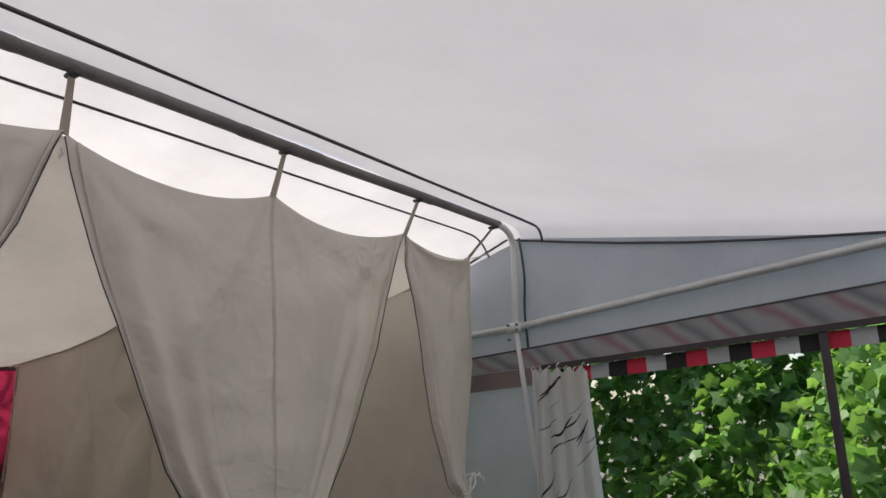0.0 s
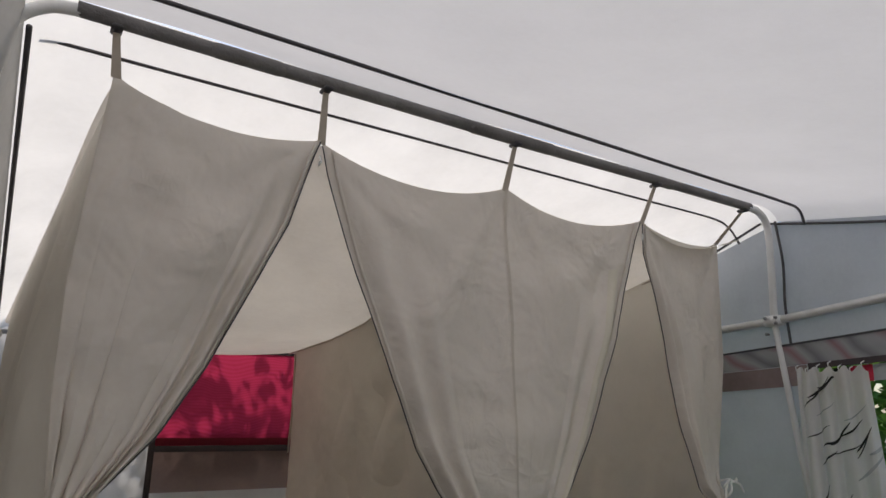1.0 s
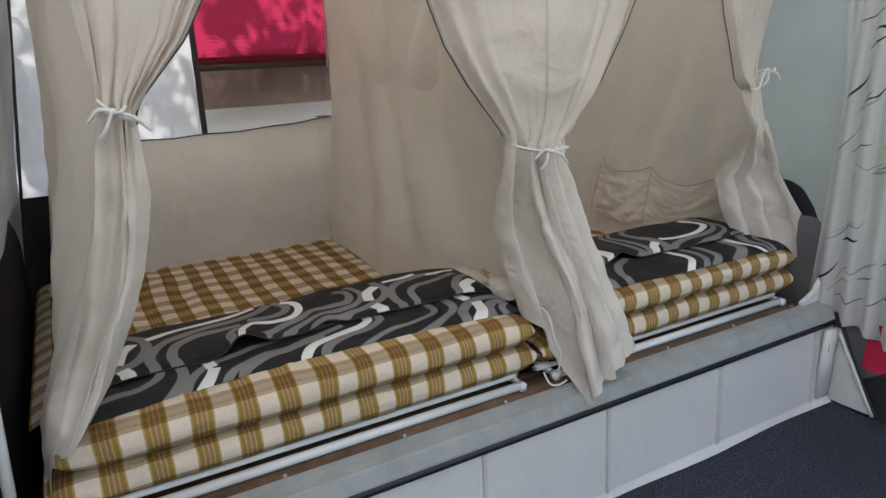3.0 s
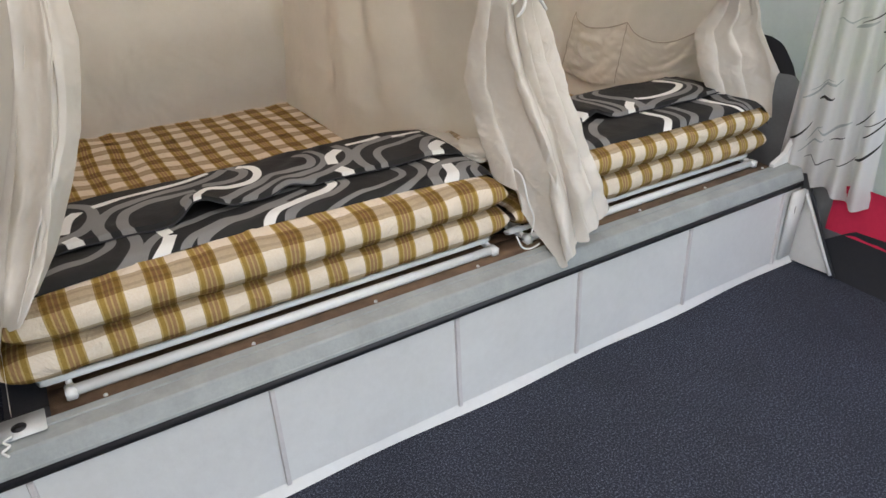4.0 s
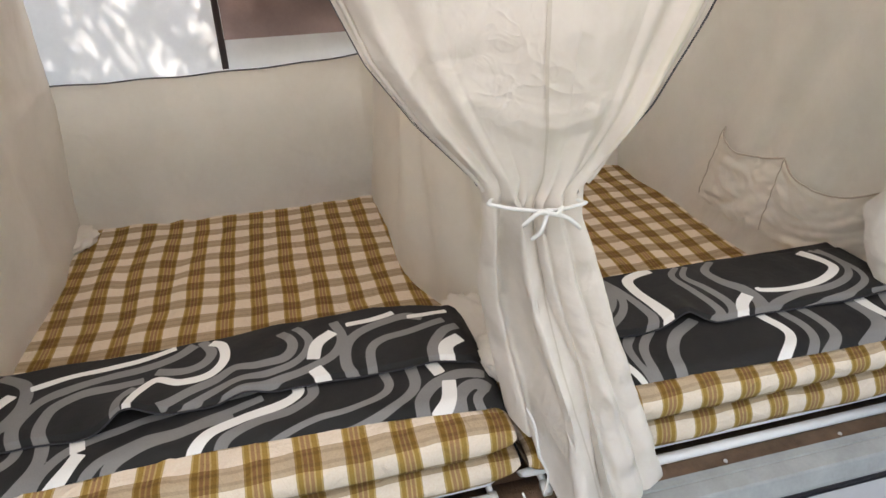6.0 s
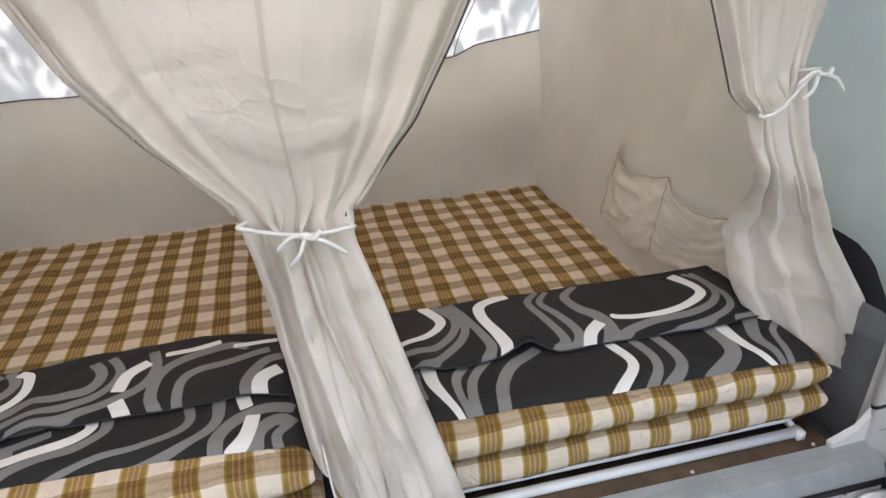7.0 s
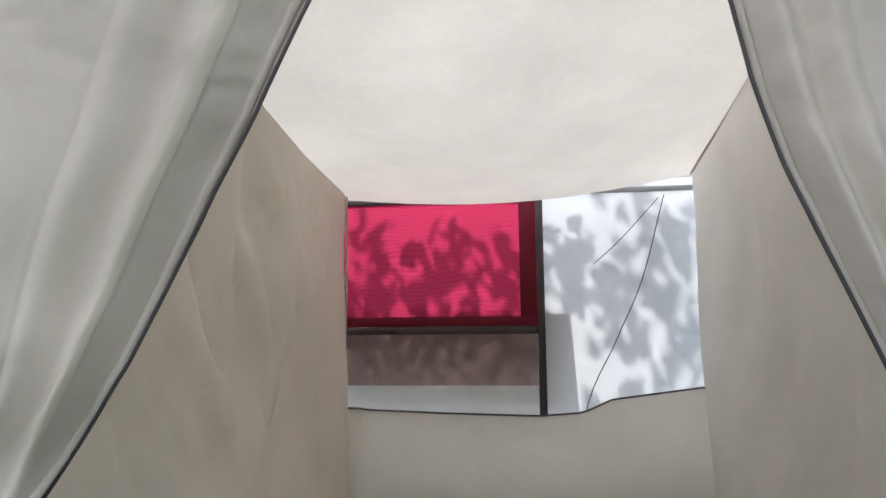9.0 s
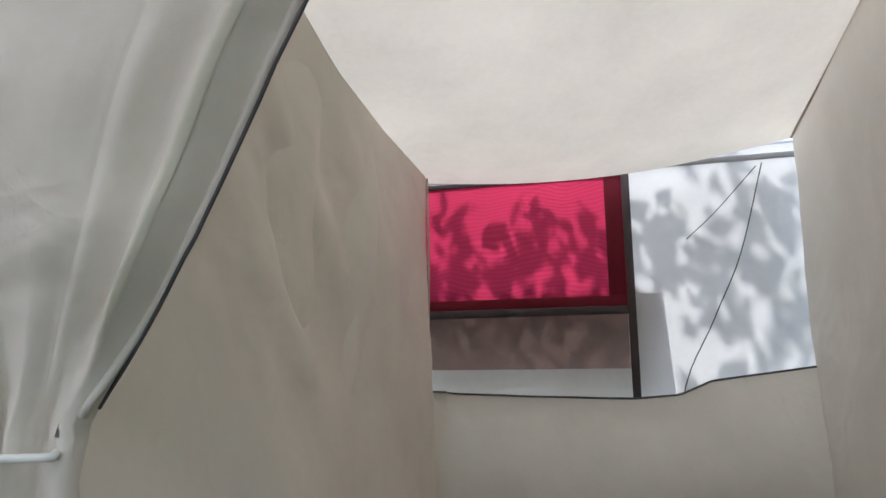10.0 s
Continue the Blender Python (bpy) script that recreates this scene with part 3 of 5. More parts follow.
lowcloth("wall_right_black_cloth", [(1.9, 0.93), (0.9, 0.93), (0.45, 0.93), (0.31, 0.925), (0.25, 0.905), (0.19, 0.83), (0.165, 0.78)], M_DKCLOTH, 2.885, "black canvas lower side wall beside the bed", 0.3, 70)
lowcloth("wall_right_grey_cloth", [(0.9, 0.78), (0.35, 0.78), (0.18, 0.79), (0.155, 0.785), (0.11, 0.73), (0.07, 0.70), (0.03, 0.66), (0.0, 0.56), (-0.03, 0.46), (-0.10, 0.42), (-0.5, 0.40), (-2.9, 0.40)], M_GRCLOTH, 2.877, "grey canvas lower side wall, rumpled", 0.10, 170)
lowcloth("wall_right_floor_cloth", [(-0.14, 0.15), (-0.25, 0.235), (-0.5, 0.25), (-2.9, 0.25)], M_DKCLOTH, 2.867, "black mud cloth along the carpet", 0.0, 120)
lowcloth("wall_right_red_cloth", [(-0.13, 0.40), (-0.2, 0.42), (-0.6, 0.42)], M_REDP, 2.866, "red canvas piece low on the side wall", 0.20, 30)
tagged(sheet("wall_left_black_cloth", lambda u, v: (xl(2.05 - 2.2 * u, 1.45 + 0.3 * v) + 0.03, 2.05 - 2.2 * u, 0.90 + 0.02 * math.sin(u * 14) - 0.9 * v), 20, 8, M_DKCLOTH), "black canvas lower side wall beside the bed", "tent skirt", kind="structure")
tagged(sheet("wall_back_black_cloth", lambda u, v: (-0.40 + 3.24 * u, YB - 0.02, 0.90 - 0.90 * v), 20, 8, M_DKCLOTH), "black canvas lower back wall", "tent skirt", kind="structure")

# ---- the trailer under the beds ----
trailer = tagged(empty("trailer_tent"), "low trailer with white panelled front and painted rail", "trailer")
part("box_body", box_bm(-0.12, 2.80, 0.03, 2.0, 0.02, 0.415, 0.01), M_BODY, trailer, "dark trailer body")
TX0, TX1 = -0.30, 2.84
KX = [-0.095, 0.469, 1.056, 1.561, 2.127, 2.715]
edges = [TX0] + KX + [TX1]
for a, b_ in zip(edges, edges[1:]):
    sheet("skirt_panel", lambda u, v, a=a, b_=b_: (a + (b_ - a) * u, -0.001 - 0.022 * v + 0.004 * math.sin(math.pi * u) * math.sin(math.pi * v) + 0.002 * nz(a + u, v, 0, 6), 0.356 - 0.33 * v), 14, 10, M_SKIRT, trailer)
for x in KX:
    v_, f_ = [], []
    for z, y in ((0.356, -0.001), (0.19, -0.012), (0.026, -0.023)):
        for dx, dy in ((-0.009, 0.003), (-0.006, -0.009), (0.006, -0.009), (0.009, 0.003)):
            v_.append((x + dx, y + dy, z))
    for i in range(2):
        for k in range(3):
            f_.append((i * 4 + k, i * 4 + k + 1, i * 4 + k + 5, i * 4 + k + 4))
    mesh_ob("panel_bead", v_, f_, M_BEAD, trailer, "", False)
sheet("skirt_hem", lambda u, v: (TX0 + (TX1 - TX0) * u, -0.024 - 0.020 * v + 0.006 * math.sin(u * 23) * v, 0.030 - 0.026 * v), 90, 3, M_SKIRT, trailer, "white hem on the carpet")
part("rubber_strip", box_bm(TX0, TX1, -0.009, 0.004, 0.358, 0.3835, 0.003), M_RUBBER, trailer, "black rubber strip")
RAIL = [(-0.005, 0.384), (-0.004, 0.392), (-0.0015, 0.3945), (0.001, 0.4005), (0.016, 0.429), (0.021, 0.4335), (0.058, 0.4385), (0.060, 0.4365), (0.064, 0.4365), (0.066, 0.4405), (0.088, 0.4425), (0.090, 0.440), (0.090, 0.384)]


def rail_bm(x0, x1):
    bm = bmesh.new()
    rings = [[bm.verts.new((x, y, z)) for y, z in RAIL] for x in np.linspace(x0, x1, 40)]
    for a, b_ in zip(rings, rings[1:]):
        for i in range(len(RAIL)):
            j = (i + 1) % len(RAIL)
            bm.faces.new((a[i], b_[i], b_[j], a[j]))
    bm.faces.new(rings[0])
    bm.faces.new(rings[-1][::-1])
    bmesh.ops.recalc_face_normals(bm, faces=bm.faces)
    return bm


part("front_rail", rail_bm(TX0, TX1), M_ALU, trailer, "pale painted metal rail", False)
part("edge_board", box_bm(-0.02, 2.74, 0.0905, 0.20, 0.415, 0.437, 0.003), M_WOOD, trailer, "worn wooden edge board")
part("inner_board", box_bm(-0.02, 2.74, 0.2005, 0.262, 0.405, 0.431, 0.003), M_WOOD, trailer)
part("end_board", box_bm(TX0, -0.021, 0.0905, 0.155, 0.40, 0.43, 0.003), M_BODY, trailer)
for x in np.arange(0.1, 2.7, 0.37):
    bm = bmesh.new()
    bmesh.ops.create_uvsphere(bm, u_segments=10, v_segments=6, radius=0.006)
    bmesh.ops.transform(bm, matrix=Matrix.Translation((x, 0.104, 0.437)), verts=bm.verts)
    part("screw", bm, M_GALV, trailer)


# the skirt's return along the side wall: a white three-cornered cloth with a turned edge
SK = [Vector((2.846, -0.018, 0.345)), Vector((2.848, -0.012, 0.008)), Vector((2.853, -0.215, 0.015))]
sheet("side_skirt", lambda u, v: tuple(SK[0].lerp(SK[1].lerp(SK[2], u), v) + Vector((-0.004 * math.sin(math.pi * u) * v, 0, 0))), 12, 12, M_SKIRT, trailer, "white three-cornered side skirt")
tube("skirt_edge", [SK[0].lerp(SK[2], t) + Vector((-0.004, -0.004, 0)) for t in np.linspace(0, 1, 8)], 0.009, M_SKIRT, trailer, "turned white edge", 8)
tube("edge_cord", smooth_path([(2.842, -0.03, 0.385), (2.846, -0.10, 0.25), (2.848, -0.17, 0.12), (2.850, -0.235, 0.012)], 6), 0.006, M_RUBBER, trailer, "black edge cord", 8)
part("corner_post", box_bm(2.752, 2.838, -0.034, -0.012, 0.03, 0.355, 0.006), M_SKIRT, trailer, "white corner post")
part("post_slot", box_bm(2.7735, 2.776, -0.0355, -0.0335, 0.255, 0.29, 0.0005, 1), M_RUBBER, trailer)


# pivot brackets at both ends of the rail
def bracket(x, s):
    o = tagged(empty("pole_bracket"), "white painted hinge bracket with a steel bolt", "bracket")
    bm = bmesh.new()
    prof = [(-0.06, 0.44), (0.03, 0.445), (0.07, 0.50), (0.10, 0.555), (0.075, 0.575), (0.035, 0.56), (-0.0, 0.49), (-0.06, 0.455)]
    a = [bm.verts.new((x + s * p[0] * 1.3, 0.075, p[1])) for p in prof]
    b2 = [bm.verts.new((x + s * p[0] * 1.3, 0.095, p[1])) for p in prof]
    bm.faces.new(a)
    bm.faces.new(b2[::-1])
    for i in range(len(prof)):
        j = (i + 1) % len(prof)
        bm.faces.new((a[j], a[i], b2[i], b2[j]))
    bmesh.ops.recalc_face_normals(bm, faces=bm.faces)
    part("arm", bm, M_TUBE, o, "", False)
    bm = bmesh.new()
    bmesh.ops.create_cone(bm, cap_ends=True, segments=12, radius1=0.011, radius2=0.009, depth=0.016)
    bmesh.ops.transform(bm, matrix=Matrix.Translation((x + s * 0.10, 0.07, 0.548)) @ pose(0, 0, 0, 90, 0, 0), verts=bm.verts)
    part("bolt", bm, M_BOLT, o, "steel bolt")


bracket(2.80, 1)
bracket(-0.21, -1)
plate = tagged(part("rail_plate", box_bm(-0.145, -0.03, 0.045, 0.125, 0.4425, 0.447, 0.002), M_GALV), "white metal plate with a keyhole on the rail", "plate")
bm = bmesh.new()
bmesh.ops.create_cone(bm, cap_ends=True, segments=16, radius1=0.016, radius2=0.016, depth=0.002)
bmesh.ops.transform(bm, matrix=Matrix.Translation((-0.085, 0.080, 0.4482)), verts=bm.verts)
part("keyhole", bm, M_RUBBER, plate)


# ---- beds ----
def bed_frame(x0, x1):
    o = tagged(empty("bed_frame"), "white tubular steel bed frame on the board", "bed frame", group="bed frames")
    tube("front_tube", [(x0 + 0.01, 0.145, 0.452), (x1 - 0.01, 0.145, 0.452)], 0.0145, M_TUBE, o)
    tube("front_tube", smooth_path([(x0 + 0.02, 0.30, 0.450), (x0 + 0.02, 0.20, 0.474), (x0 + 0.04, 0.180, 0.474), (x1 - 0.10, 0.180, 0.474), (x1 - 0.06, 0.188, 0.474), (x1 - 0.045, 0.23, 0.474)], 5), 0.010, M_TUBE, o)
    for x in (x0 + 0.012, x1 - 0.012):
        part("foot", box_bm(x - 0.013, x + 0.013, 0.124, 0.160, 0.4375, 0.4655, 0.003), M_TUBE, o, "white corner foot")
        part("side_bar", box_bm(x - 0.007, x + 0.007, 0.161, 0.5, 0.443, 0.466, 0.003), M_TUBE, o)


bed_frame(0.02, 1.31)
bed_frame(1.43, 2.68)


def cushion(name, x0, x1, y0, y1, z0, z1, mat, parent, seed, rx=0.13):
    """One stuffed layer: rounded all round, a little lumpy, checked cover wrapped over it."""
    ny, nx = 44, 90
    h = (z1 - z0) / 2
    zc = (z0 + z1) / 2
    prof = []
    L = y1 - y0
    for k in range(ny + 1):
        t = k / ny
        if t < 0.4:
            a = -math.pi / 2 - math.pi * (t / 0.4)
            prof.append((y0 + h * 1.15 + h * 1.15 * math.cos(a), math.sin(a)))
        elif t < 0.6:
            prof.append((y0 + h * 1.15 + (L - 1.9 * h) * (t - 0.4) / 0.2, 1.0))
        else:
            a = math.pi / 2 - math.pi * ((t - 0.6) / 0.4)
            prof.append((y1 - h * 0.75 + h * 0.75 * math.cos(a), math.sin(a)))
    arc = [0.0]
    for a, b_ in zip(prof, prof[1:]):
        arc.append(arc[-1] + math.hypot(a[0] - b_[0], (a[1] - b_[1]) * h))
    vs, uvs = [], []
    for k in range(ny + 1):
        for i in range(nx + 1):
            u = i / nx
            x = x0 + (x1 - x0) * u
            e = min(u, 1 - u) * (x1 - x0)
            k1 = min(1.0, e / rx)
            tap = math.sqrt(max(0.0, 1 - (1 - k1) ** 2)) * 0.66 + 0.34 if k1 < 1 else 1.0
            y, s = prof[k]
            lump = 1 + 0.09 * nz(x * 5, y * 4, seed, 1.0) + 0.09 * nz(x * 17, s * 2, seed + 5, 1.0) + 0.05 * nz(x * 34, s * 3, seed + 8, 1.0)
            yy = y + (0.03 * (1 - tap) if y < (y0 + y1) / 2 else 0) + 0.006 * nz(x * 4, s, seed + 2)
            vs.append((x, yy, zc + s * h * tap * lump - (1 - tap) * 0.004))
            uvs.append((x + 0.007 * nz(x * 9, arc[k] * 9, seed) + 0.05 * (arc[k] - 0.12) * nz(seed, x * 2, 0.5), arc[k] + 0.03 + 0.008 * nz(x * 5, arc[k] * 6, seed + 3)))
    w = nx + 1
    fs = [(k * w + i, (k + 1) * w + i, (k + 1) * w + i + 1, k * w + i + 1) for k in range(ny) for i in range(nx)]
    fs += [tuple(k * w for k in range(ny + 1)), tuple(k * w + nx for k in range(ny, -1, -1))]
    return mesh_ob(name, vs, fs, mat, parent, "", True, uvs)


def mattress(x0, x1, seed):
    o = tagged(empty("mattress"), "folded foam mattress in brown and cream checked cotton", "mattress", group="mattresses")
    cushion("lower_layer", x0 - 0.035, x1 + 0.01, 0.135, 0.72, 0.486, 0.592, M_PLAID, o, seed)
    cushion("upper_layer", x0, x1 - 0.005, 0.135, 0.70, 0.585, 0.692, M_PLAID, o, seed + 9)
    return o


def flat_bed(x0, x1, seed, parent):
    def f(u, v):
        x, y = x0 + (x1 - x0) * u, 0.64 + 1.38 * v
        e = min(u, 1 - u) * (x1 - x0)
        return x, y, 0.512 - 0.03 * max(0, 1 - e / 0.08) ** 2 - 0.012 * v + 0.008 * nz(x * 5, y * 5, seed) + 0.005 * nz(x * 13, y * 4, seed) + 0.007 * math.sin(30 * x + 7 * y + 6 * nz(x * 2, y * 2, seed)) * max(0.0, nz(x * 1.7, y * 1.7, seed + 3) + (0.25 if seed > 5 else 0.0))
    
    def cloth_map(u, v):
        x, y = x0 + (x1 - x0) * u, 0.64 + 1.38 * v
        return x + 0.010 * nz(x * 3, y * 3, seed + 1) + 0.004 * nz(x * 11, y * 8, seed), y + 0.010 * nz(x * 3, y * 3, seed + 7) + 0.004 * nz(x * 9, y * 11, seed + 2)
    return sheet("bed_surface", f, 110, 90, M_PLAID, parent, "flat checked mattress behind the fold", cloth_map)


ma = mattress(-0.06, 1.365, 1.0)
flat_bed(-0.15, 1.40, 2.0, ma)
mb = mattress(1.43, 2.745, 4.0)
flat_bed(1.34, 2.78, 6.0, mb)


# ribbons of the printed covers: ink, width from end to end, and the line they run along in the plan
PRINT_COVER_A = [
    ("grey", 0.022, [(0.218, 0.392), (0.211, 0.337), (0.162, 0.295), (0.083, 0.278), (-0.005, 0.236)]),
    ("grey", 0.026, [(0.269, 0.383), (0.272, 0.314), (0.245, 0.253), (0.203, 0.213), (0.156, 0.198)]),
    ("grey", 0.022, [(0.252, 0.216), (0.309, 0.312), (0.364, 0.348), (0.465, 0.381), (0.586, 0.409), (0.711, 0.420), (0.778, 0.433)]),
    ("grey", 0.02, [(0.361, 0.221), (0.387, 0.259), (0.444, 0.300), (0.545, 0.329), (0.637, 0.351), (0.769, 0.392)]),
    ("grey", 0.024, [(0.414, 0.225), (0.434, 0.266), (0.499, 0.298), (0.603, 0.327), (0.697, 0.349)]),
    ("white", 0.028, [(0.340, 0.384), (0.352, 0.322)]),
    ("white", (0.03, 0.026), [(0.357, 0.315), (0.334, 0.266), (0.293, 0.219)]),
    ("white", 0.025, [(0.599, 0.230), (0.610, 0.265), (0.651, 0.304), (0.724, 0.333), (0.798, 0.350), (0.854, 0.382), (0.853, 0.418)]),
    ("grey", 0.024, [(0.656, 0.234), (0.682, 0.278), (0.749, 0.309), (0.832, 0.329), (0.889, 0.363), (0.892, 0.417)]),
    ("grey", (0.012, 0.022), [(0.754, 0.238), (0.863, 0.273), (0.980, 0.291), (1.055, 0.316), (1.084, 0.354), (1.077, 0.408)]),
    ("grey", (0.012, 0.028), [(0.883, 0.237), (0.977, 0.239), (1.068, 0.264), (1.144, 0.325), (1.151, 0.409)]),
    ("grey", 0.03, [(1.145, 0.220), (1.155, 0.279), (1.205, 0.326), (1.275, 0.341), (1.331, 0.326)]),
    ("white", 0.028, [(1.205, 0.413), (1.219, 0.355)]),
    ("white", (0.03, 0.036), [(1.235, 0.325), (1.216, 0.256), (1.180, 0.216)]),
    ("grey", 0.032, [(1.236, 0.210), (1.245, 0.261), (1.288, 0.294), (1.330, 0.272)]),
    ("grey", 0.02, [(1.292, 0.202), (1.287, 0.242), (1.313, 0.268)]),
]
PRINT_FLAP_A = [
    ("grey", 0.03, [(0.053, 0.577), (0.104, 0.546), (0.117, 0.489), (0.094, 0.438), (0.051, 0.415)]),
    ("grey", 0.026, [(0.119, 0.629), (0.187, 0.578), (0.201, 0.501), (0.173, 0.427), (0.123, 0.399), (0.043, 0.378)]),
    ("white", 0.03, [(0.167, 0.543), (0.135, 0.497), (0.115, 0.423)]),
    ("white", 0.032, [(0.125, 0.393), (0.155, 0.327)]),
    ("white", 0.018, [(0.205, 0.556), (0.288, 0.584), (0.371, 0.593), (0.457, 0.608), (0.548, 0.638)]),
    ("grey", 0.026, [(0.216, 0.344), (0.200, 0.417), (0.232, 0.489), (0.303, 0.529), (0.392, 0.552), (0.469, 0.566), (0.551, 0.593), (0.597, 0.637)]),
    ("grey", 0.026, [(0.282, 0.335), (0.259, 0.395), (0.274, 0.459), (0.331, 0.496), (0.419, 0.503), (0.480, 0.512)]),
    ("grey", 0.022, [(0.436, 0.357), (0.429, 0.430), (0.465, 0.480)]),
    ("white", (0.018, 0.024), [(0.455, 0.386), (0.475, 0.458), (0.510, 0.507), (0.568, 0.479), (0.640, 0.491), (0.677, 0.546), (0.669, 0.614), (0.639, 0.637)]),
    ("grey", 0.024, [(0.506, 0.542), (0.574, 0.523), (0.624, 0.541), (0.643, 0.587), (0.616, 0.649)]),
    ("grey", 0.024, [(0.525, 0.394), (0.593, 0.438), (0.660, 0.467), (0.706, 0.500), (0.761, 0.490), (0.831, 0.506), (0.857, 0.558), (0.825, 0.624)]),
    ("grey", 0.02, [(0.572, 0.376), (0.652, 0.422), (0.719, 0.445), (0.802, 0.457), (0.876, 0.499), (0.901, 0.564), (0.866, 0.636)]),
    ("grey", 0.024, [(0.657, 0.365), (0.693, 0.392), (0.776, 0.414), (0.864, 0.441), (0.950, 0.478), (0.990, 0.545), (0.975, 0.635)]),
    ("white", 0.03, [(0.970, 0.584), (0.923, 0.544), (0.905, 0.481)]),
    ("white", 0.032, [(0.905, 0.446), (0.937, 0.373)]),
    ("white", 0.018, [(1.008, 0.606), (1.075, 0.613), (1.150, 0.636)]),
    ("white", 0.016, [(1.184, 0.601), (1.240, 0.597), (1.302, 0.604)]),
    ("grey", 0.026, [(1.011, 0.378), (0.988, 0.439), (1.005, 0.524), (1.072, 0.577), (1.167, 0.608), (1.226, 0.585)]),
    ("grey", 0.022, [(1.050, 0.384), (1.059, 0.474), (1.104, 0.514), (1.184, 0.531), (1.281, 0.556)]),
    ("grey", 0.026, [(1.219, 0.377), (1.222, 0.442), (1.267, 0.503), (1.312, 0.519)]),
    ("white", 0.034, [(1.305, 0.465), (1.257, 0.436), (1.252, 0.364)]),
]
PRINT_COVER_B = [
    ("white", (0.034, 0.012), [(1.678, 0.391), (1.680, 0.318), (1.702, 0.245), (1.728, 0.172)]),
    ("grey", (0.026, 0.012), [(1.777, 0.375), (1.741, 0.324), (1.734, 0.257), (1.743, 0.174)]),
    ("grey", 0.022, [(1.839, 0.374), (1.783, 0.312), (1.762, 0.238), (1.761, 0.171)]),
    ("grey", 0.028, [(1.983, 0.384), (1.891, 0.329), (1.844, 0.259), (1.824, 0.167)]),
    ("white", 0.024, [(2.173, 0.366), (2.201, 0.283), (2.186, 0.230), (2.107, 0.160)]),
    ("grey", 0.022, [(2.242, 0.362), (2.264, 0.269), (2.248, 0.212), (2.199, 0.160)]),
    ("grey", 0.026, [(2.306, 0.354), (2.327, 0.264), (2.311, 0.205), (2.245, 0.158)]),
    ("grey", 0.036, [(2.479, 0.354), (2.484, 0.270), (2.463, 0.211), (2.368, 0.155)]),
    ("white", (0.036, 0.01), [(2.515, 0.355), (2.520, 0.260), (2.542, 0.195), (2.570, 0.139)]),
    ("grey", (0.036, 0.012), [(2.615, 0.355), (2.577, 0.270), (2.582, 0.214), (2.583, 0.135)]),
    ("grey", 0.016, [(2.685, 0.325), (2.638, 0.281), (2.615, 0.205), (2.601, 0.132)]),
    ("grey", 0.02, [(1.644, 0.389), (1.639, 0.330), (1.644, 0.261)]),
]
PRINT_FLAP_B = [
    ("white", (0.03, 0.014), [(1.719, 0.644), (1.753, 0.565), (1.743, 0.523), (1.693, 0.487), (1.602, 0.462)]),
    ("grey", 0.02, [(1.754, 0.640), (1.793, 0.553), (1.775, 0.485), (1.712, 0.435), (1.618, 0.424)]),
    ("grey", 0.02, [(1.780, 0.635), (1.813, 0.517), (1.792, 0.452), (1.735, 0.402), (1.683, 0.374), (1.612, 0.358)]),
    ("grey", (0.018, 0.028), [(1.801, 0.642), (1.832, 0.526), (1.858, 0.432), (1.857, 0.392), (1.824, 0.345)]),
    ("white", 0.028, [(1.977, 0.631), (1.889, 0.602), (1.873, 0.538), (1.892, 0.450), (1.897, 0.380), (1.876, 0.340)]),
    ("grey", (0.016, 0.028), [(2.072, 0.630), (2.026, 0.577), (2.041, 0.493), (2.061, 0.399), (2.053, 0.361), (2.003, 0.336)]),
    ("grey", (0.014, 0.03), [(2.101, 0.624), (2.060, 0.566), (2.085, 0.495), (2.109, 0.413), (2.097, 0.361), (2.056, 0.330)]),
    ("grey", (0.018, 0.042), [(2.195, 0.627), (2.141, 0.575), (2.151, 0.507), (2.193, 0.447), (2.202, 0.386), (2.178, 0.329)]),
    ("white", 0.03, [(2.186, 0.425), (2.143, 0.389), (2.115, 0.331)]),
    ("white", (0.012, 0.03), [(2.233, 0.447), (2.242, 0.433), (2.335, 0.417), (2.428, 0.423), (2.518, 0.460), (2.537, 0.504), (2.504, 0.597)]),
    ("grey", (0.028, 0.014), [(2.197, 0.326), (2.243, 0.368), (2.337, 0.389), (2.445, 0.393), (2.536, 0.421), (2.579, 0.475), (2.574, 0.546), (2.540, 0.593)]),
    ("grey", 0.018, [(2.285, 0.327), (2.396, 0.342), (2.494, 0.357), (2.576, 0.393), (2.598, 0.452), (2.585, 0.525), (2.569, 0.592)]),
    ("grey", 0.02, [(2.566, 0.344), (2.649, 0.346)]),
]


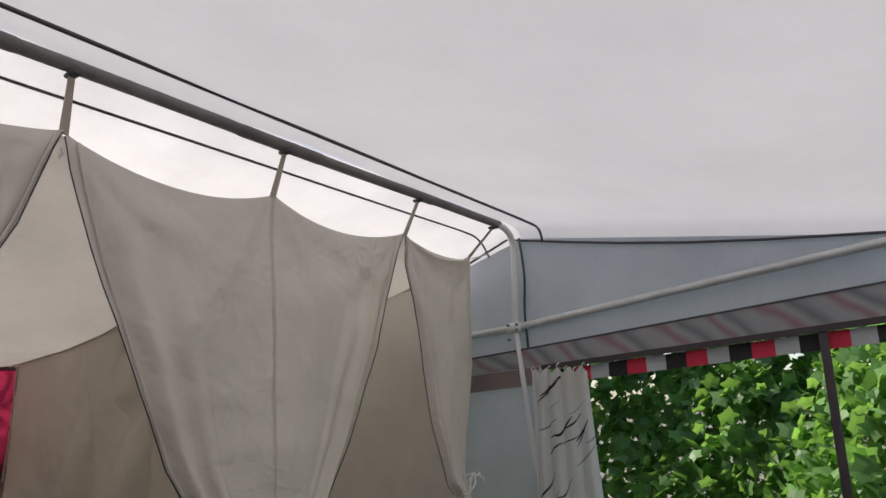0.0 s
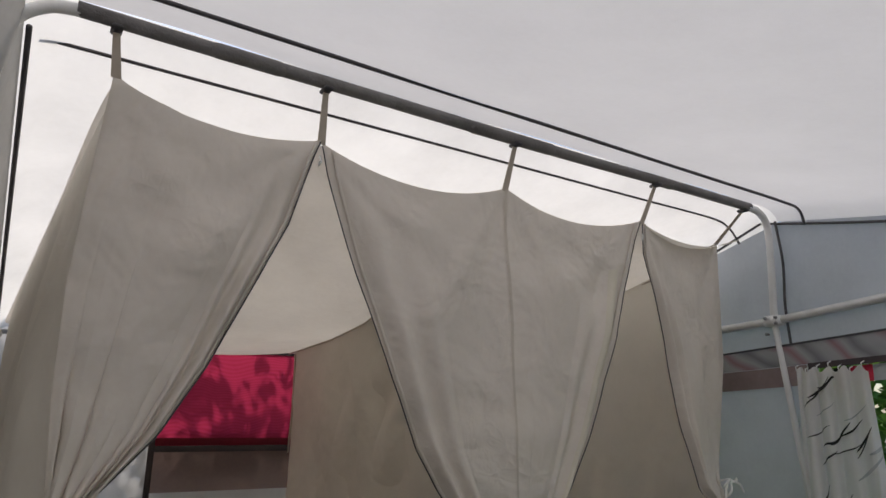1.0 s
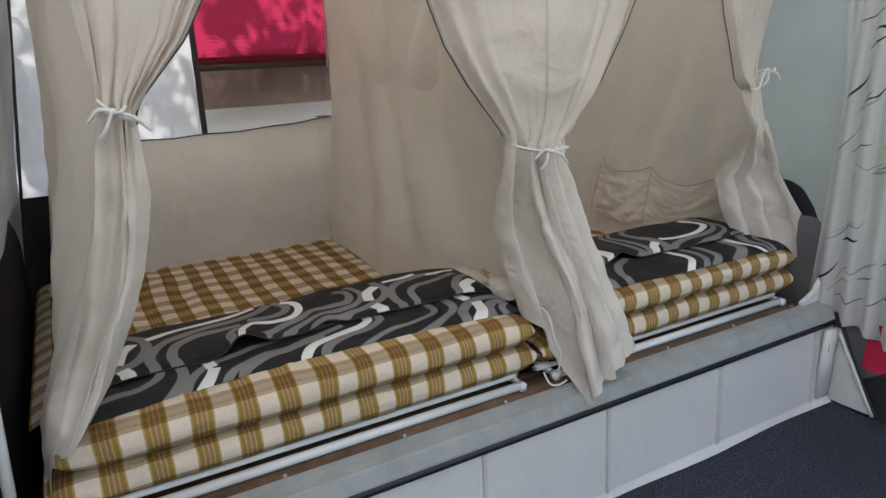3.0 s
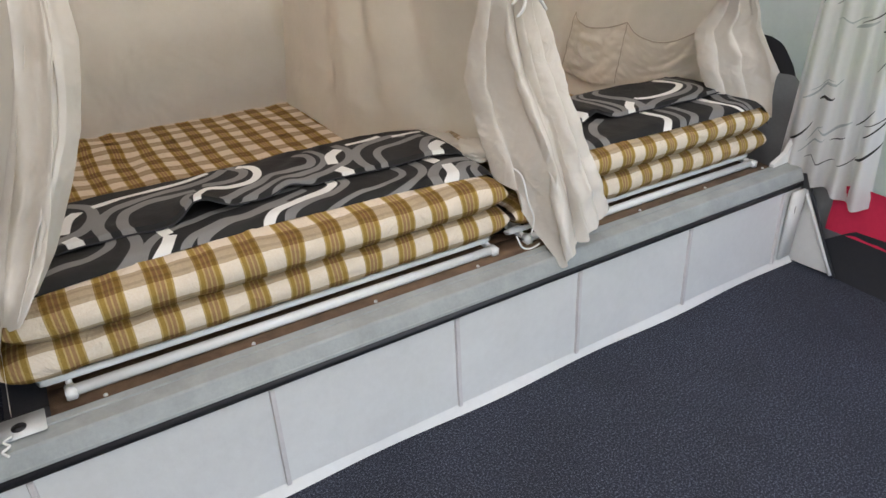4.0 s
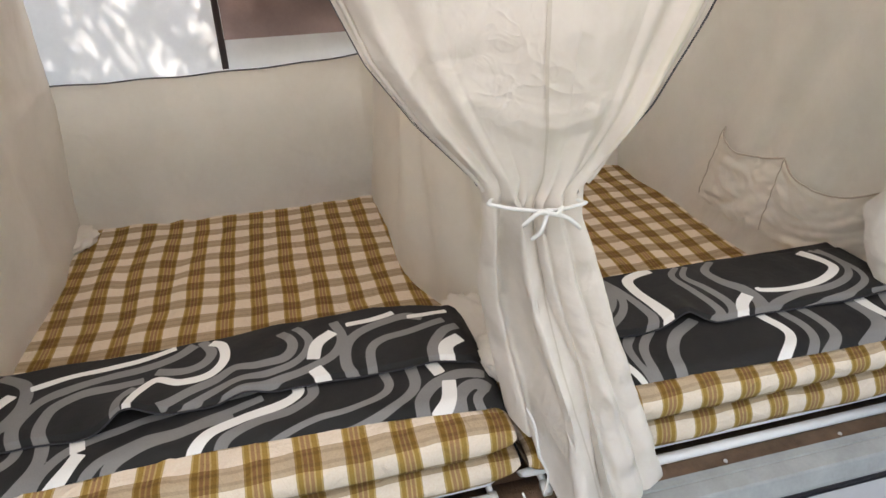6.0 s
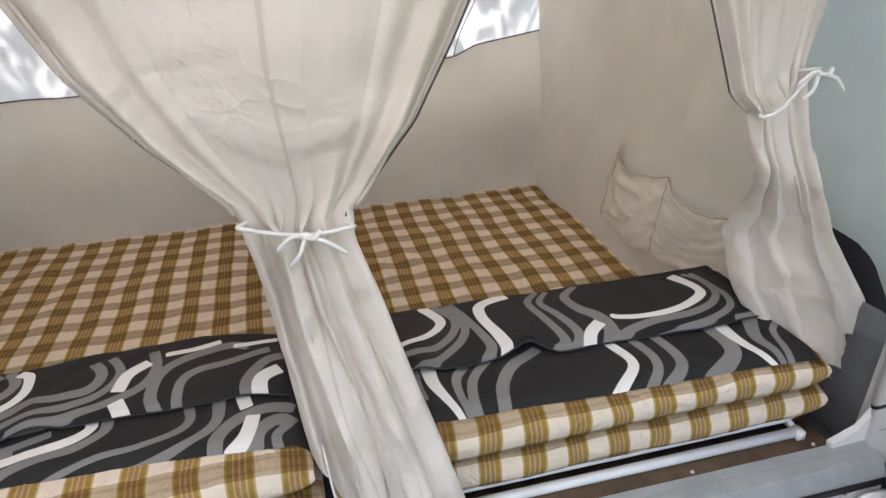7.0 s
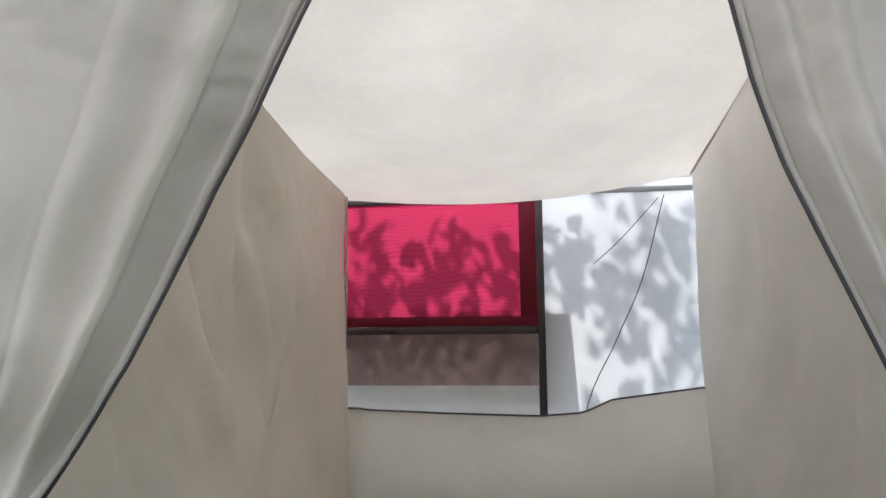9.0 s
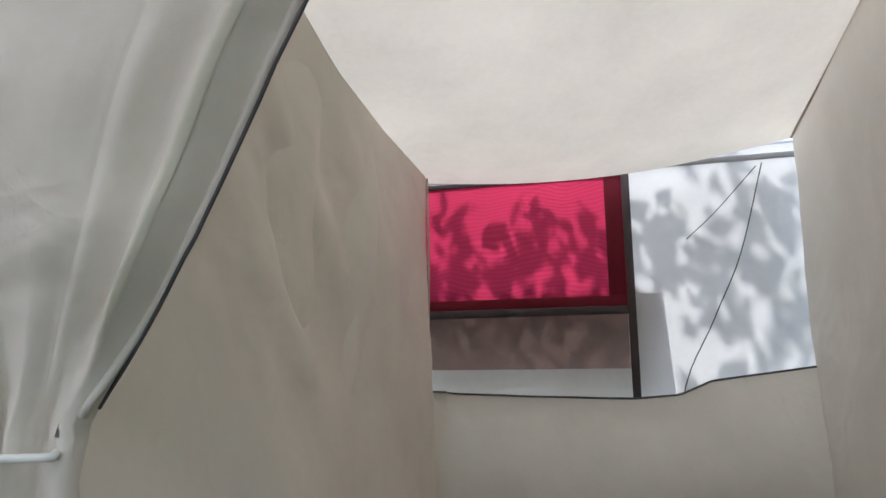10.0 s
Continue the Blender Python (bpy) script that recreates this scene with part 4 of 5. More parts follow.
def print_ribbons(ob, ribbons):
    """Gives every vertex its depth inside the nearest white and grey ribbon, in metres (below nought: outside)."""
    co = np.array([v.co[:2] for v in ob.data.vertices])
    for shade in ("white", "grey"):
        best = np.full(len(co), -0.05)
        for kind_, width, line in ribbons:
            if kind_ != shade:
                continue
            w0, w1 = width if isinstance(width, tuple) else (width, width)
            P = np.array([p[:2] for p in smooth_path([(x, y, 0) for x, y in line], 7)])
            near = np.where(((co > P.min(0) - 0.06) & (co < P.max(0) + 0.06)).all(1))[0]
            q = co[near]
            for i in range(len(P) - 1):
                d = P[i + 1] - P[i]
                ln = np.linalg.norm(d) + 1e-9
                d = d / ln
                rel_ = q - P[i]
                along = rel_ @ d
                across = np.abs(rel_ @ np.array((-d[1], d[0])))
                f = (i + np.clip(along / ln, 0, 1)) / (len(P) - 1)
                half = 0.59 * (w0 + (w1 - w0) * f)
                lo = 0.0 if i == 0 else 0.25 * half
                hi = 0.0 if i == len(P) - 2 else 0.25 * half
                inside = np.minimum(half - across, np.minimum(along + lo, ln - along + hi))
                best[near] = np.maximum(best[near], inside)
        ob.data.attributes.new("ink_" + shade, "FLOAT", "POINT").data.foreach_set("value", best.astype(np.float32))


def line_at(x, rows):
    return float(np.interp(x, [r[0] for r in rows], [r[1] for r in rows]))


def duvet(x0, x1, seed, front_rows, hem_rows, back_rows, cover_print, flap_print, peaks):
    o = tagged(empty("duvet"), "charcoal duvet cover with grey and white swirls, folded", "duvet", group="duvets")

    def lower(u, v):
        x = x0 + (x1 - x0) * u
        y0 = line_at(x, front_rows) + 0.004 * nz(x * 5, 0, seed)
        y = y0 + (0.66 - y0) * v
        e = min(u, 1 - u) * (x1 - x0)
        d = (0.05 if u < 0.5 else 0.085) * max(0, 1 - e / 0.07) ** 2
        edge = 0.016 * max(0, 1 - v / 0.10) ** 2
        return x, y, 0.709 - d - edge + (0.006 * nz(x * 6, y * 8, seed) + 0.004 * nz(x * 15, y * 9, seed)) * min(1, v * 8 + 0.2)

    def upper(u, v):
        x = x0 - 0.005 + (x1 - x0 - 0.02) * u
        front = line_at(x, hem_rows) + 0.006 * nz(x * 11, 2, seed)
        bk = line_at(x, back_rows) + 0.008 * nz(x * 5, 3, seed)
        y = front + (bk - front) * v
        e = min(u, 1 - u) * (x1 - x0)
        lift = 0.010 + 0.016 * max(0, nz(x * 5, 5, seed)) * max(0, 1 - v * 3)
        z = 0.716 + lift + 0.010 * math.sin(math.pi * v) + 0.006 * nz(x * 7, y * 6, seed + 1) - 0.05 * max(0, 1 - e / 0.06) ** 2
        z += 0.004 * math.sin(38 * x + 9 * nz(x * 3, y * 5, seed + 4)) * max(0, nz(x * 3, y * 4, seed + 7) + 0.15)
        for px, ph, pw in peaks:
            z += ph * math.exp(-((x - px) / pw) ** 2) * max(0, 1 - v * 2.2) ** 1.3
        if v < 0.04:
            z -= 0.010
        if v > 0.90:
            z -= 0.75 * (v - 0.90)
        return x, y, z

    c = sheet("cover", lower, 270, 90, M_SWIRL, o)
    print_ribbons(c, cover_print)
    c = sheet("folded_flap", upper, 290, 70, M_SWIRL, o, "turned-back flap of the cover")
    print_ribbons(c, flap_print)
    tube("hem", [Vector(upper(u, 0.0)) + Vector((0, -0.001, 0)) for u in np.linspace(0, 1, 120)], 0.0026, M_DKCLOTH, o, "", 6)
    return o


duvet(-0.055, 1.385, 3.0, [(-0.05, 0.19), (0.25, 0.238), (0.6, 0.258), (0.98, 0.246), (1.3, 0.214)],
      [(0.0, 0.345), (0.22, 0.362), (0.38, 0.355), (0.44, 0.39), (0.50, 0.378), (0.66, 0.385), (0.77, 0.40), (0.94, 0.396), (1.21, 0.398), (1.3, 0.38)],
      [(0.0, 0.675), (0.55, 0.675), (0.80, 0.70), (1.1, 0.71), (1.33, 0.66)], PRINT_COVER_A, PRINT_FLAP_A, [(0.465, 0.040, 0.06), (0.72, 0.020, 0.05)])
duvet(1.53, 2.735, 8.0, [(1.6, 0.198), (1.83, 0.186), (2.13, 0.174), (2.4, 0.17), (2.65, 0.155)],
      [(1.55, 0.372), (1.8, 0.358), (1.92, 0.372), (1.97, 0.385), (2.03, 0.345), (2.19, 0.349), (2.45, 0.335), (2.65, 0.346)],
      [(1.55, 0.68), (2.0, 0.665), (2.35, 0.655), (2.6, 0.62)], PRINT_COVER_B, PRINT_FLAP_B, [(1.95, 0.022, 0.05), (1.66, 0.012, 0.04)])

# ---- inner tent ----
inner = tagged(empty("inner_tent"), "cream cotton inner tent with two tied-back doorways", "inner tent")
LEFT_W = [(2.46, 0.192), (2.15, 0.165), (1.92, 0.14), (1.68, 0.12), (1.45, 0.125), (1.3, 0.10), (1.05, 0.035), (0.84, -0.037), (0.667, -0.10), (0.50, -0.125)]      # side wall
LEFT_L = [(2.46, 0.190), (2.15, 0.168), (1.92, 0.155), (1.68, 0.158), (1.45, 0.178), (1.3, 0.15), (1.05, 0.08), (0.84, 0.0), (0.667, -0.065), (0.50, -0.10)]
LEFT_R = [(2.42, 0.738), (2.356, 0.715), (2.15, 0.66), (1.96, 0.572), (1.77, 0.485), (1.60, 0.385), (1.47, 0.27), (1.43, 0.253), (1.25, 0.258), (1.07, 0.213), (0.95, 0.163), (0.82, 0.097), (0.73, 0.022), (0.65, -0.035), (0.565, -0.06)]
MID_L = [(2.41, 0.742), (2.318, 0.765), (2.04, 0.868), (1.75, 0.98), (1.56, 1.065), (1.44, 1.150), (1.30, 1.275), (1.265, 1.292), (1.15, 1.305), (0.96, 1.318), (0.75, 1.345), (0.6, 1.365), (0.41, 1.385)]
MID_R = [(2.41, 2.080), (2.32, 2.035), (1.94, 1.90), (1.78, 1.820), (1.67, 1.772), (1.565, 1.720), (1.43, 1.648), (1.31, 1.560), (1.255, 1.515), (1.2, 1.508), (1.05, 1.545), (0.8, 1.62), (0.54, 1.70), (0.41, 1.70)]
RIGHT_L = [(2.41, 2.088), (2.28, 2.09), (1.97, 2.188), (1.78, 2.237), (1.70, 2.251), (1.61, 2.276), (1.55, 2.298), (1.46, 2.335), (1.40, 2.36), (1.355, 2.41), (1.27, 2.425), (1.15, 2.49), (1.05, 2.535), (0.93, 2.555), (0.80, 2.58), (0.74, 2.61), (0.58, 2.68)]
RIGHT_R = [(2.46, 2.745), (1.9, 2.735), (1.42, 2.64), (1.36, 2.64), (1.1, 2.71), (0.75, 2.87), (0.58, 2.91)]


def scallop(u, spans, sag):
    """Height of a top edge that hangs from its straps."""
    for a, b_ in zip(spans, spans[1:]):
        if a <= u <= b_:
            t = (u - a) / (b_ - a)
            return -sag * (1 - (2 * t - 1) ** 2) ** 0.9
    return 0.0


def make_curtain(left, right, ztop, spans, sag, hem, ytab, waves, full, seed, tilt=0.0, recede=0.0, edge_folds=2, ztie=1.26, npl=8, reach=0.34, split=0.0):
    """u runs along the cloth, v down it; pleats run out of the tie at height ztie."""
    r = random.Random(int(seed * 10))
    cuts = [0.0]
    for _ in range(npl):
        cuts.append(cuts[-1] + r.uniform(0.55, 1.5))
    cuts = [c / cuts[-1] for c in cuts]
    high = [r.uniform(0.6, 1.35) for _ in range(npl)]
    leans = [r.uniform(-0.7, 0.7) for _ in range(npl)]
    tall = [r.choice((0.03, 0.05, 0.08, 0.20)) for _ in range(npl)]

    def f(u, v):
        zt = ztop(u) + scallop(u, spans, sag)
        zb = hem(u)
        z = zt + (zb - zt) * v
        L, R = table(z, left), table(z, right)
        wd = max(0.02, R - L)
        g = max(0.0, 1 - wd / full)
        s = 2 * math.pi * u
        ph = 0.6 * math.sin(v * 4 + seed)
        amp = 0.010 * g ** 2.3 * min(1, wd / 0.24)
        s += 2 * math.pi * (0.09 * math.sin(s * 1.3 + seed * 2) + 0.05 * nz(u * 2.2, v * 1.6, seed + 13))
        w1 = -1.5 * (1 - 2 * abs(math.sin(0.5 * (s * waves + ph) + seed)) ** 0.75) * (0.75 + 0.6 * nz(u * 3, v * 0.8, seed + 17)) + 0.4 * math.sin(s * waves * 1.63 + 1.3 * seed + 2 * v)
        x = L + wd * u + 0.15 * wd / waves * math.cos(s * waves + ph + seed) * g * math.sin(math.pi * u)
        belly = -0.012 * math.sin(math.pi * u) * min(1, v * 4)
        y = table(z, ytab) + tilt * u + amp * w1 * (0.45 + 0.55 * abs(2 * u - 1)) + belly
        soft = min(1, v * 6)
        diag = 0.010 * math.sin(9 * (u - 0.5) * (1.5 - v) + 6 * v + seed) * (1 - g) * soft
        for uc in spans:
            dx, dz = (u - uc) * wd, zt - z + 0.015
            rr = math.hypot(dx, dz)
            th = math.atan2(dx, dz)
            y += 0.013 * math.exp(-rr / 0.45) * min(1.0, rr / 0.10) * math.sin(9.0 * th + 2.0 * seed + uc * 5) * soft
        tied = max(0.0, min(1.0, (zt - z) / 0.5)) * max(0.0, min(1.0, (z - 1.28) / 0.1))
        eu = min(u, 1 - u) if edge_folds == 2 else (1 - u if edge_folds == 1 else u)
        if eu < 0.22:
            y += 0.024 * tied * math.sin(eu / 0.22 * 4 * math.pi + 0.4) * (1 - 0.8 * eu / 0.22)
        low = max(0.0, min(1.0, (1.22 - z) / 0.25))
        y += recede * low * max(0.0, 1 - u / reach) ** 0.8
        y += 0.030 * low * (abs(nz(x * 6 + 3, z * 4, seed + 8)) - 0.25) + 0.012 * low * (abs(nz(x * 15, z * 10, seed + 11)) - 0.25)
        uu = min(0.9999, max(0.0, u + (0.014 + 0.05 * min(1, max(0.0, ztie - z) / 0.3)) * nz(u * 3, z * 3.2, seed + 21) * math.sin(math.pi * u)))
        k = max(i for i in range(npl) if cuts[i] <= uu)
        t = (uu - cuts[k]) / (cuts[k + 1] - cuts[k])
        over, under = max(0.0, z - ztie), max(0.0, ztie - z)
        hump = math.sin(math.pi * t) ** (0.7 if over else 0.7 - 0.2 * min(1, under / 0.1)) - 0.55
        deep = 0.034 * high[k] * (math.exp(-over / tall[k]) if over else 1 + 1.1 * min(1, under / 0.2) * (0.6 + 1.2 * nz(k * 3.7, z * 4, seed)))
        deep *= 0.45 + 0.55 * max(0.0, min(1.0, (z - zb) / 0.12))
        y -= deep * hump
        if split and under:
            y += 0.055 * math.exp(-((u - split) / 0.035) ** 2) * min(1, under / 0.15)
        if under:
            c1, c2 = nz(x * 9 + z * 4, z * 5, seed + 31), nz(x * 16 - z * 9, z * 13, seed + 33)
            y += min(1, under / 0.2) * (0.026 * (abs(c1) - 0.2) + 0.014 * (abs(c2) - 0.2)) * (1.0 if split else 0.7)
        x += leans[k] * deep * max(0.0, hump + 0.55) * (1 if under else 0.4)
        y += diag + 0.009 * soft * nz(x * 4, z * 3, seed) + 0.004 * soft * nz(x * 11, z * 9, seed + 3)
        y0 = table(z, ytab) + tilt * u
        if edge_folds != 2 and z > 1.2:
            y = y0 + (y - y0) * min(1.0, (u if edge_folds == 1 else 1 - u) / 0.12)
        return x, y, z
    return f


Y_MID = [(2.41, 0.248), (1.9, 0.207), (1.6, 0.188), (1.42, 0.196), (1.25, 0.225), (1.05, 0.19), (0.9, 0.145), (0.72, 0.075), (0.55, 0.022), (0.45, -0.022), (0.4, -0.03)]
Y_LEFT = [(2.46, 0.240), (1.9, 0.222), (1.45, 0.208), (0.9, 0.125), (0.7, 0.085), (0.55, 0.07)]
Y_RIGHT = [(2.46, 0.250), (1.9, 0.250), (1.38, 0.245), (0.95, 0.20), (0.75, 0.15), (0.55, 0.115)]

f_mid = make_curtain(MID_L, MID_R, lambda u: 2.408, [0, 0.5, 1], 0.070, lambda u: float(np.interp(u, [0, 0.13, 0.17, 0.22, 0.31, 0.65, 1], [0.66, 0.64, 0.50, 0.40, 0.45, 0.50, 0.54])), Y_MID, 3.6, 1.36, 0.7, 0.0, 0.16, 2, 1.247, 6, 0.26, 0.17)
f_left = make_curtain(LEFT_L, LEFT_R, lambda u: 2.452 - 0.04 * u, [0, 1], 0.055, lambda u: float(np.interp(u, [0, 0.4, 1], [0.62, 0.705, 0.75])), Y_LEFT, 2.7, 0.70, 2.1, 0.0, 0.25, 1, 1.45, 6)
f_right = make_curtain(RIGHT_L, RIGHT_R, lambda u: 2.408 + 0.04 * u, [0, 1], 0.060, lambda u: 0.64 - 0.03 * math.sin(5 * u), Y_RIGHT, 2.7, 0.72, 4.4, 0.13, 0.23, 0, 1.385, 6, 0.5)

curtains = {}
for key, f, lab in (("left", f_left, "cream front panel, gathered and tied with cord"), ("mid", f_mid, "cream front panel, gathered and tied with cord"), ("right", f_right, "cream front panel, gathered and tied with cord")):
    curtains[key] = sheet("front_panel", f, 170, 130, M_CURTAIN, inner, lab)


def on(f, u, v, off=0.006):
    p = Vector(f(u, v))
    return p + Vector((0, -off, 0))


def v_at(f, u, z):
    best = min(np.linspace(0, 1, 200), key=lambda v: abs(f(u, v)[2] - z))
    return float(best)


def edge_zip(f, u, parent, v1, off=0.0005):
    n = 70
    tube("zip", [on(f, u, 0.004 + v1 * i / n, off) for i in range(n + 1)], 0.0021, M_ZIP, parent, "dark zip edge", 6)
    tube("hem_fold", [on(f, u + (0.020 if u < 0.5 else -0.020), 0.004 + v1 * i / n, 0.005) for i in range(n + 1)], 0.0048, M_CURTAIN, parent, "pale hem beside the zip", 6)


edge_zip(f_left, 1.0, curtains["left"], v_at(f_left, 1.0, 1.42))
edge_zip(f_mid, 0.0, curtains["mid"], v_at(f_mid, 0.0, 1.29), -0.004)
edge_zip(f_mid, 1.0, curtains["mid"], v_at(f_mid, 1.0, 1.28))
edge_zip(f_right, 0.0, curtains["right"], v_at(f_right, 0.0, 1.37))
for f, u, key in ((f_mid, 0.5, "mid"),):
    vs, fs = [], []
    for i in range(81):
        v = i / 80 * 0.99
        for du in (-0.0035, 0.0035):
            vs.append(on(f, u + du, v, 0.003))
        if i:
            fs.append((2 * i - 2, 2 * i - 1, 2 * i + 1, 2 * i))
    mesh_ob("centre_seam", vs, fs, M_SEAM, curtains[key], "tan seam tape")
# painted strip: sunlight coming through a fold near the right hem
vs, fs = [], []
for i in range(61):
    v = 0.10 + 0.46 * i / 60
    for k in range(5):
        vs.append(on(f_mid, 0.905 + 0.034 * k / 4, v, 0.003))
        if i and k:
            b0 = 5 * i + k
            fs.append((b0 - 6, b0 - 5, b0, b0 - 1))
mesh_ob("fold_light_strip", vs, fs, M_FOLD_LIGHT, curtains["mid"], "pale yellow strip painted for light through a fold")


def tie(f, zl, zr, key, knot_u, seed):
    """A cord round the gathered cloth with a small bow."""
    r = random.Random(seed)
    pts = []
    for i in range(26):
        u = i / 25
        z = zl + (zr - zl) * u - 0.012 * math.sin(math.pi * u)
        p = Vector(f(u, v_at(f, u, z)))
        pts.append(p)
    ylo = [min(q.y for q in pts[max(0, i - 4):i + 5]) for i in range(26)]
    ysm = [sum(ylo[max(0, i - 3):i + 4]) / len(ylo[max(0, i - 3):i + 4]) for i in range(26)]
    x0_, x1_ = pts[0].x, pts[-1].x
    front = [Vector((x0_ + (x1_ - x0_) * i / 25, min(yy, p.y) * 0.5 + yy * 0.5 - 0.011, zl + (zr - zl) * i / 25 - 0.012 * math.sin(math.pi * i / 25))) for i, (p, yy) in enumerate(zip(pts, ysm))]
    back = [Vector((front[-1].x - (front[-1].x - front[0].x) * t, front[-1].y + 0.10 * math.sin(math.pi * t) + (front[0].y - front[-1].y) * t, front[-1].z + (front[0].z - front[-1].z) * t)) for t in np.linspace(0.05, 0.95, 9)]
    c = tube("tie_cord", front + back + [front[0]], 0.0042, M_CORD, curtains[key], "white tie cord", 8)
    k = front[int(knot_u * 25)] + Vector((0, -0.008, 0))
    for a, b_, l in ((-0.055, -0.02, 0.03), (0.075, -0.045, 0.02), (-0.035, -0.055, -0.01), (0.03, 0.012, -0.01)):
        end = k + Vector((a, -0.006, b_))
        mid_p = k + Vector((a * 0.5, -0.014, b_ * 0.5 + l * 0.6))
        tube("cord_end", smooth_path([k, mid_p, end], 6), [0.0048] * 12 + [0.0036], M_CORD, c, "", 8)
    bm = bmesh.new()
    bmesh.ops.create_uvsphere(bm, u_segments=12, v_segments=8, radius=0.010)
    bmesh.ops.transform(bm, matrix=Matrix.Translation(k) @ Matrix.Diagonal((1.3, 0.8, 0.9, 1)), verts=bm.verts)
    part("knot", bm, M_CORD, c)


tie(f_left, 1.475, 1.43, "left", 0.35, 1)
tie(f_mid, 1.262, 1.232, "mid", 0.58, 2)
tie(f_right, 1.355, 1.42, "right", 0.92, 3)

# straps from ridge pole to the inner tent
for xt, xb, yb, zb in ((0.178, 0.195, 0.24, 2.452), (0.722, 0.738, 0.246, 2.412), (1.409, 1.405, 0.248, 2.405), (2.112, 2.084, 0.25, 2.405), (2.68, 2.742, 0.385, 2.448)):
    s_ = mesh_ob("strap", [(xt - 0.008, RIDGE_Y - 0.004, RIDGE_Z - 0.04), (xt + 0.008, RIDGE_Y - 0.004, RIDGE_Z - 0.04), (xb + 0.012, yb - 0.002, zb - 0.01), (xb - 0.012, yb - 0.002, zb - 0.01),
                           (xt - 0.008, RIDGE_Y, RIDGE_Z - 0.04), (xt + 0.008, RIDGE_Y, RIDGE_Z - 0.04), (xb + 0.012, yb + 0.002, zb - 0.01), (xb - 0.012, yb + 0.002, zb - 0.01)],
                 [(0, 1, 2, 3), (7, 6, 5, 4), (0, 4, 5, 1), (2, 6, 7, 3), (0, 3, 7, 4), (1, 5, 6, 2)], M_TAPE, inner, "tan webbing strap", False)
    part("hook", box_bm(xt - 0.013, xt + 0.013, RIDGE_Y - 0.028, RIDGE_Y + 0.018, RIDGE_Z - 0.046, RIDGE_Z - 0.034, 0.003), M_PIPE, s_)
for f, u in ((f_left, 1.0), (f_mid, 1.0)):
    p = on(f, u, 0.02, 0.012) + Vector((0.006, 0, -0.02))
    tube("zip_pull", [p, p + Vector((0.004, -0.004, -0.018)), p + Vector((-0.004, -0.004, -0.032)), p + Vector((0.0, 0, -0.016))], 0.003, M_GALV, inner, "metal zip pull", 6)


def ceil_straight(y):
    return 2.43 - 0.248 * (y - 0.25)


def ceil_slack(y):
    return float(np.interp(y, [0.25, 0.5, 0.8, 1.18, 1.5, 2.04], [2.40, 2.25, 2.12, 2.02, 1.975, 1.935]))


def ceil_z(y, t, slack_side=1):
    """Ceiling of a sleeping cabin; t runs from the taut outer wall (0) to the slack partition (1)."""
    k = t if slack_side else 1 - t
    return ceil_straight(y) * (1 - k) + ceil_slack(y) * k - 0.055 * math.sin(math.pi * t) * (0.3 + 0.7 * (y / 2.0)) + 0.06 * math.sin(math.pi * t) * max(0, 1 - abs(y - 0.9) / 0.7)


YI = 2.035      # inner back wall


def front_top(x):
    """Height of the hanging top edge of the front, sagging between the straps."""
    nodes = [(0.195, 2.452), (0.738, 2.41), (1.405, 2.405), (2.084, 2.408), (2.742, 2.448)]
    for (x0, z0), (x1, z1) in zip(nodes, nodes[1:]):
        if x0 <= x <= x1:
            t = (x - x0) / (x1 - x0)
            return z0 + (z1 - z0) * t - 0.066 * (1 - (2 * t - 1) ** 2) ** 0.9
    return 2.43


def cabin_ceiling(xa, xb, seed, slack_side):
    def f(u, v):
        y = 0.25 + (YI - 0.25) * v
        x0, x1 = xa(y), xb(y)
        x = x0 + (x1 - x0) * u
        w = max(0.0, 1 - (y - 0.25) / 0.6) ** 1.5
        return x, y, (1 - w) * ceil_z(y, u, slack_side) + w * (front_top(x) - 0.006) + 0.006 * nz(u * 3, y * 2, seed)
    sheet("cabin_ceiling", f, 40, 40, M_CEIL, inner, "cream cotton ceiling")


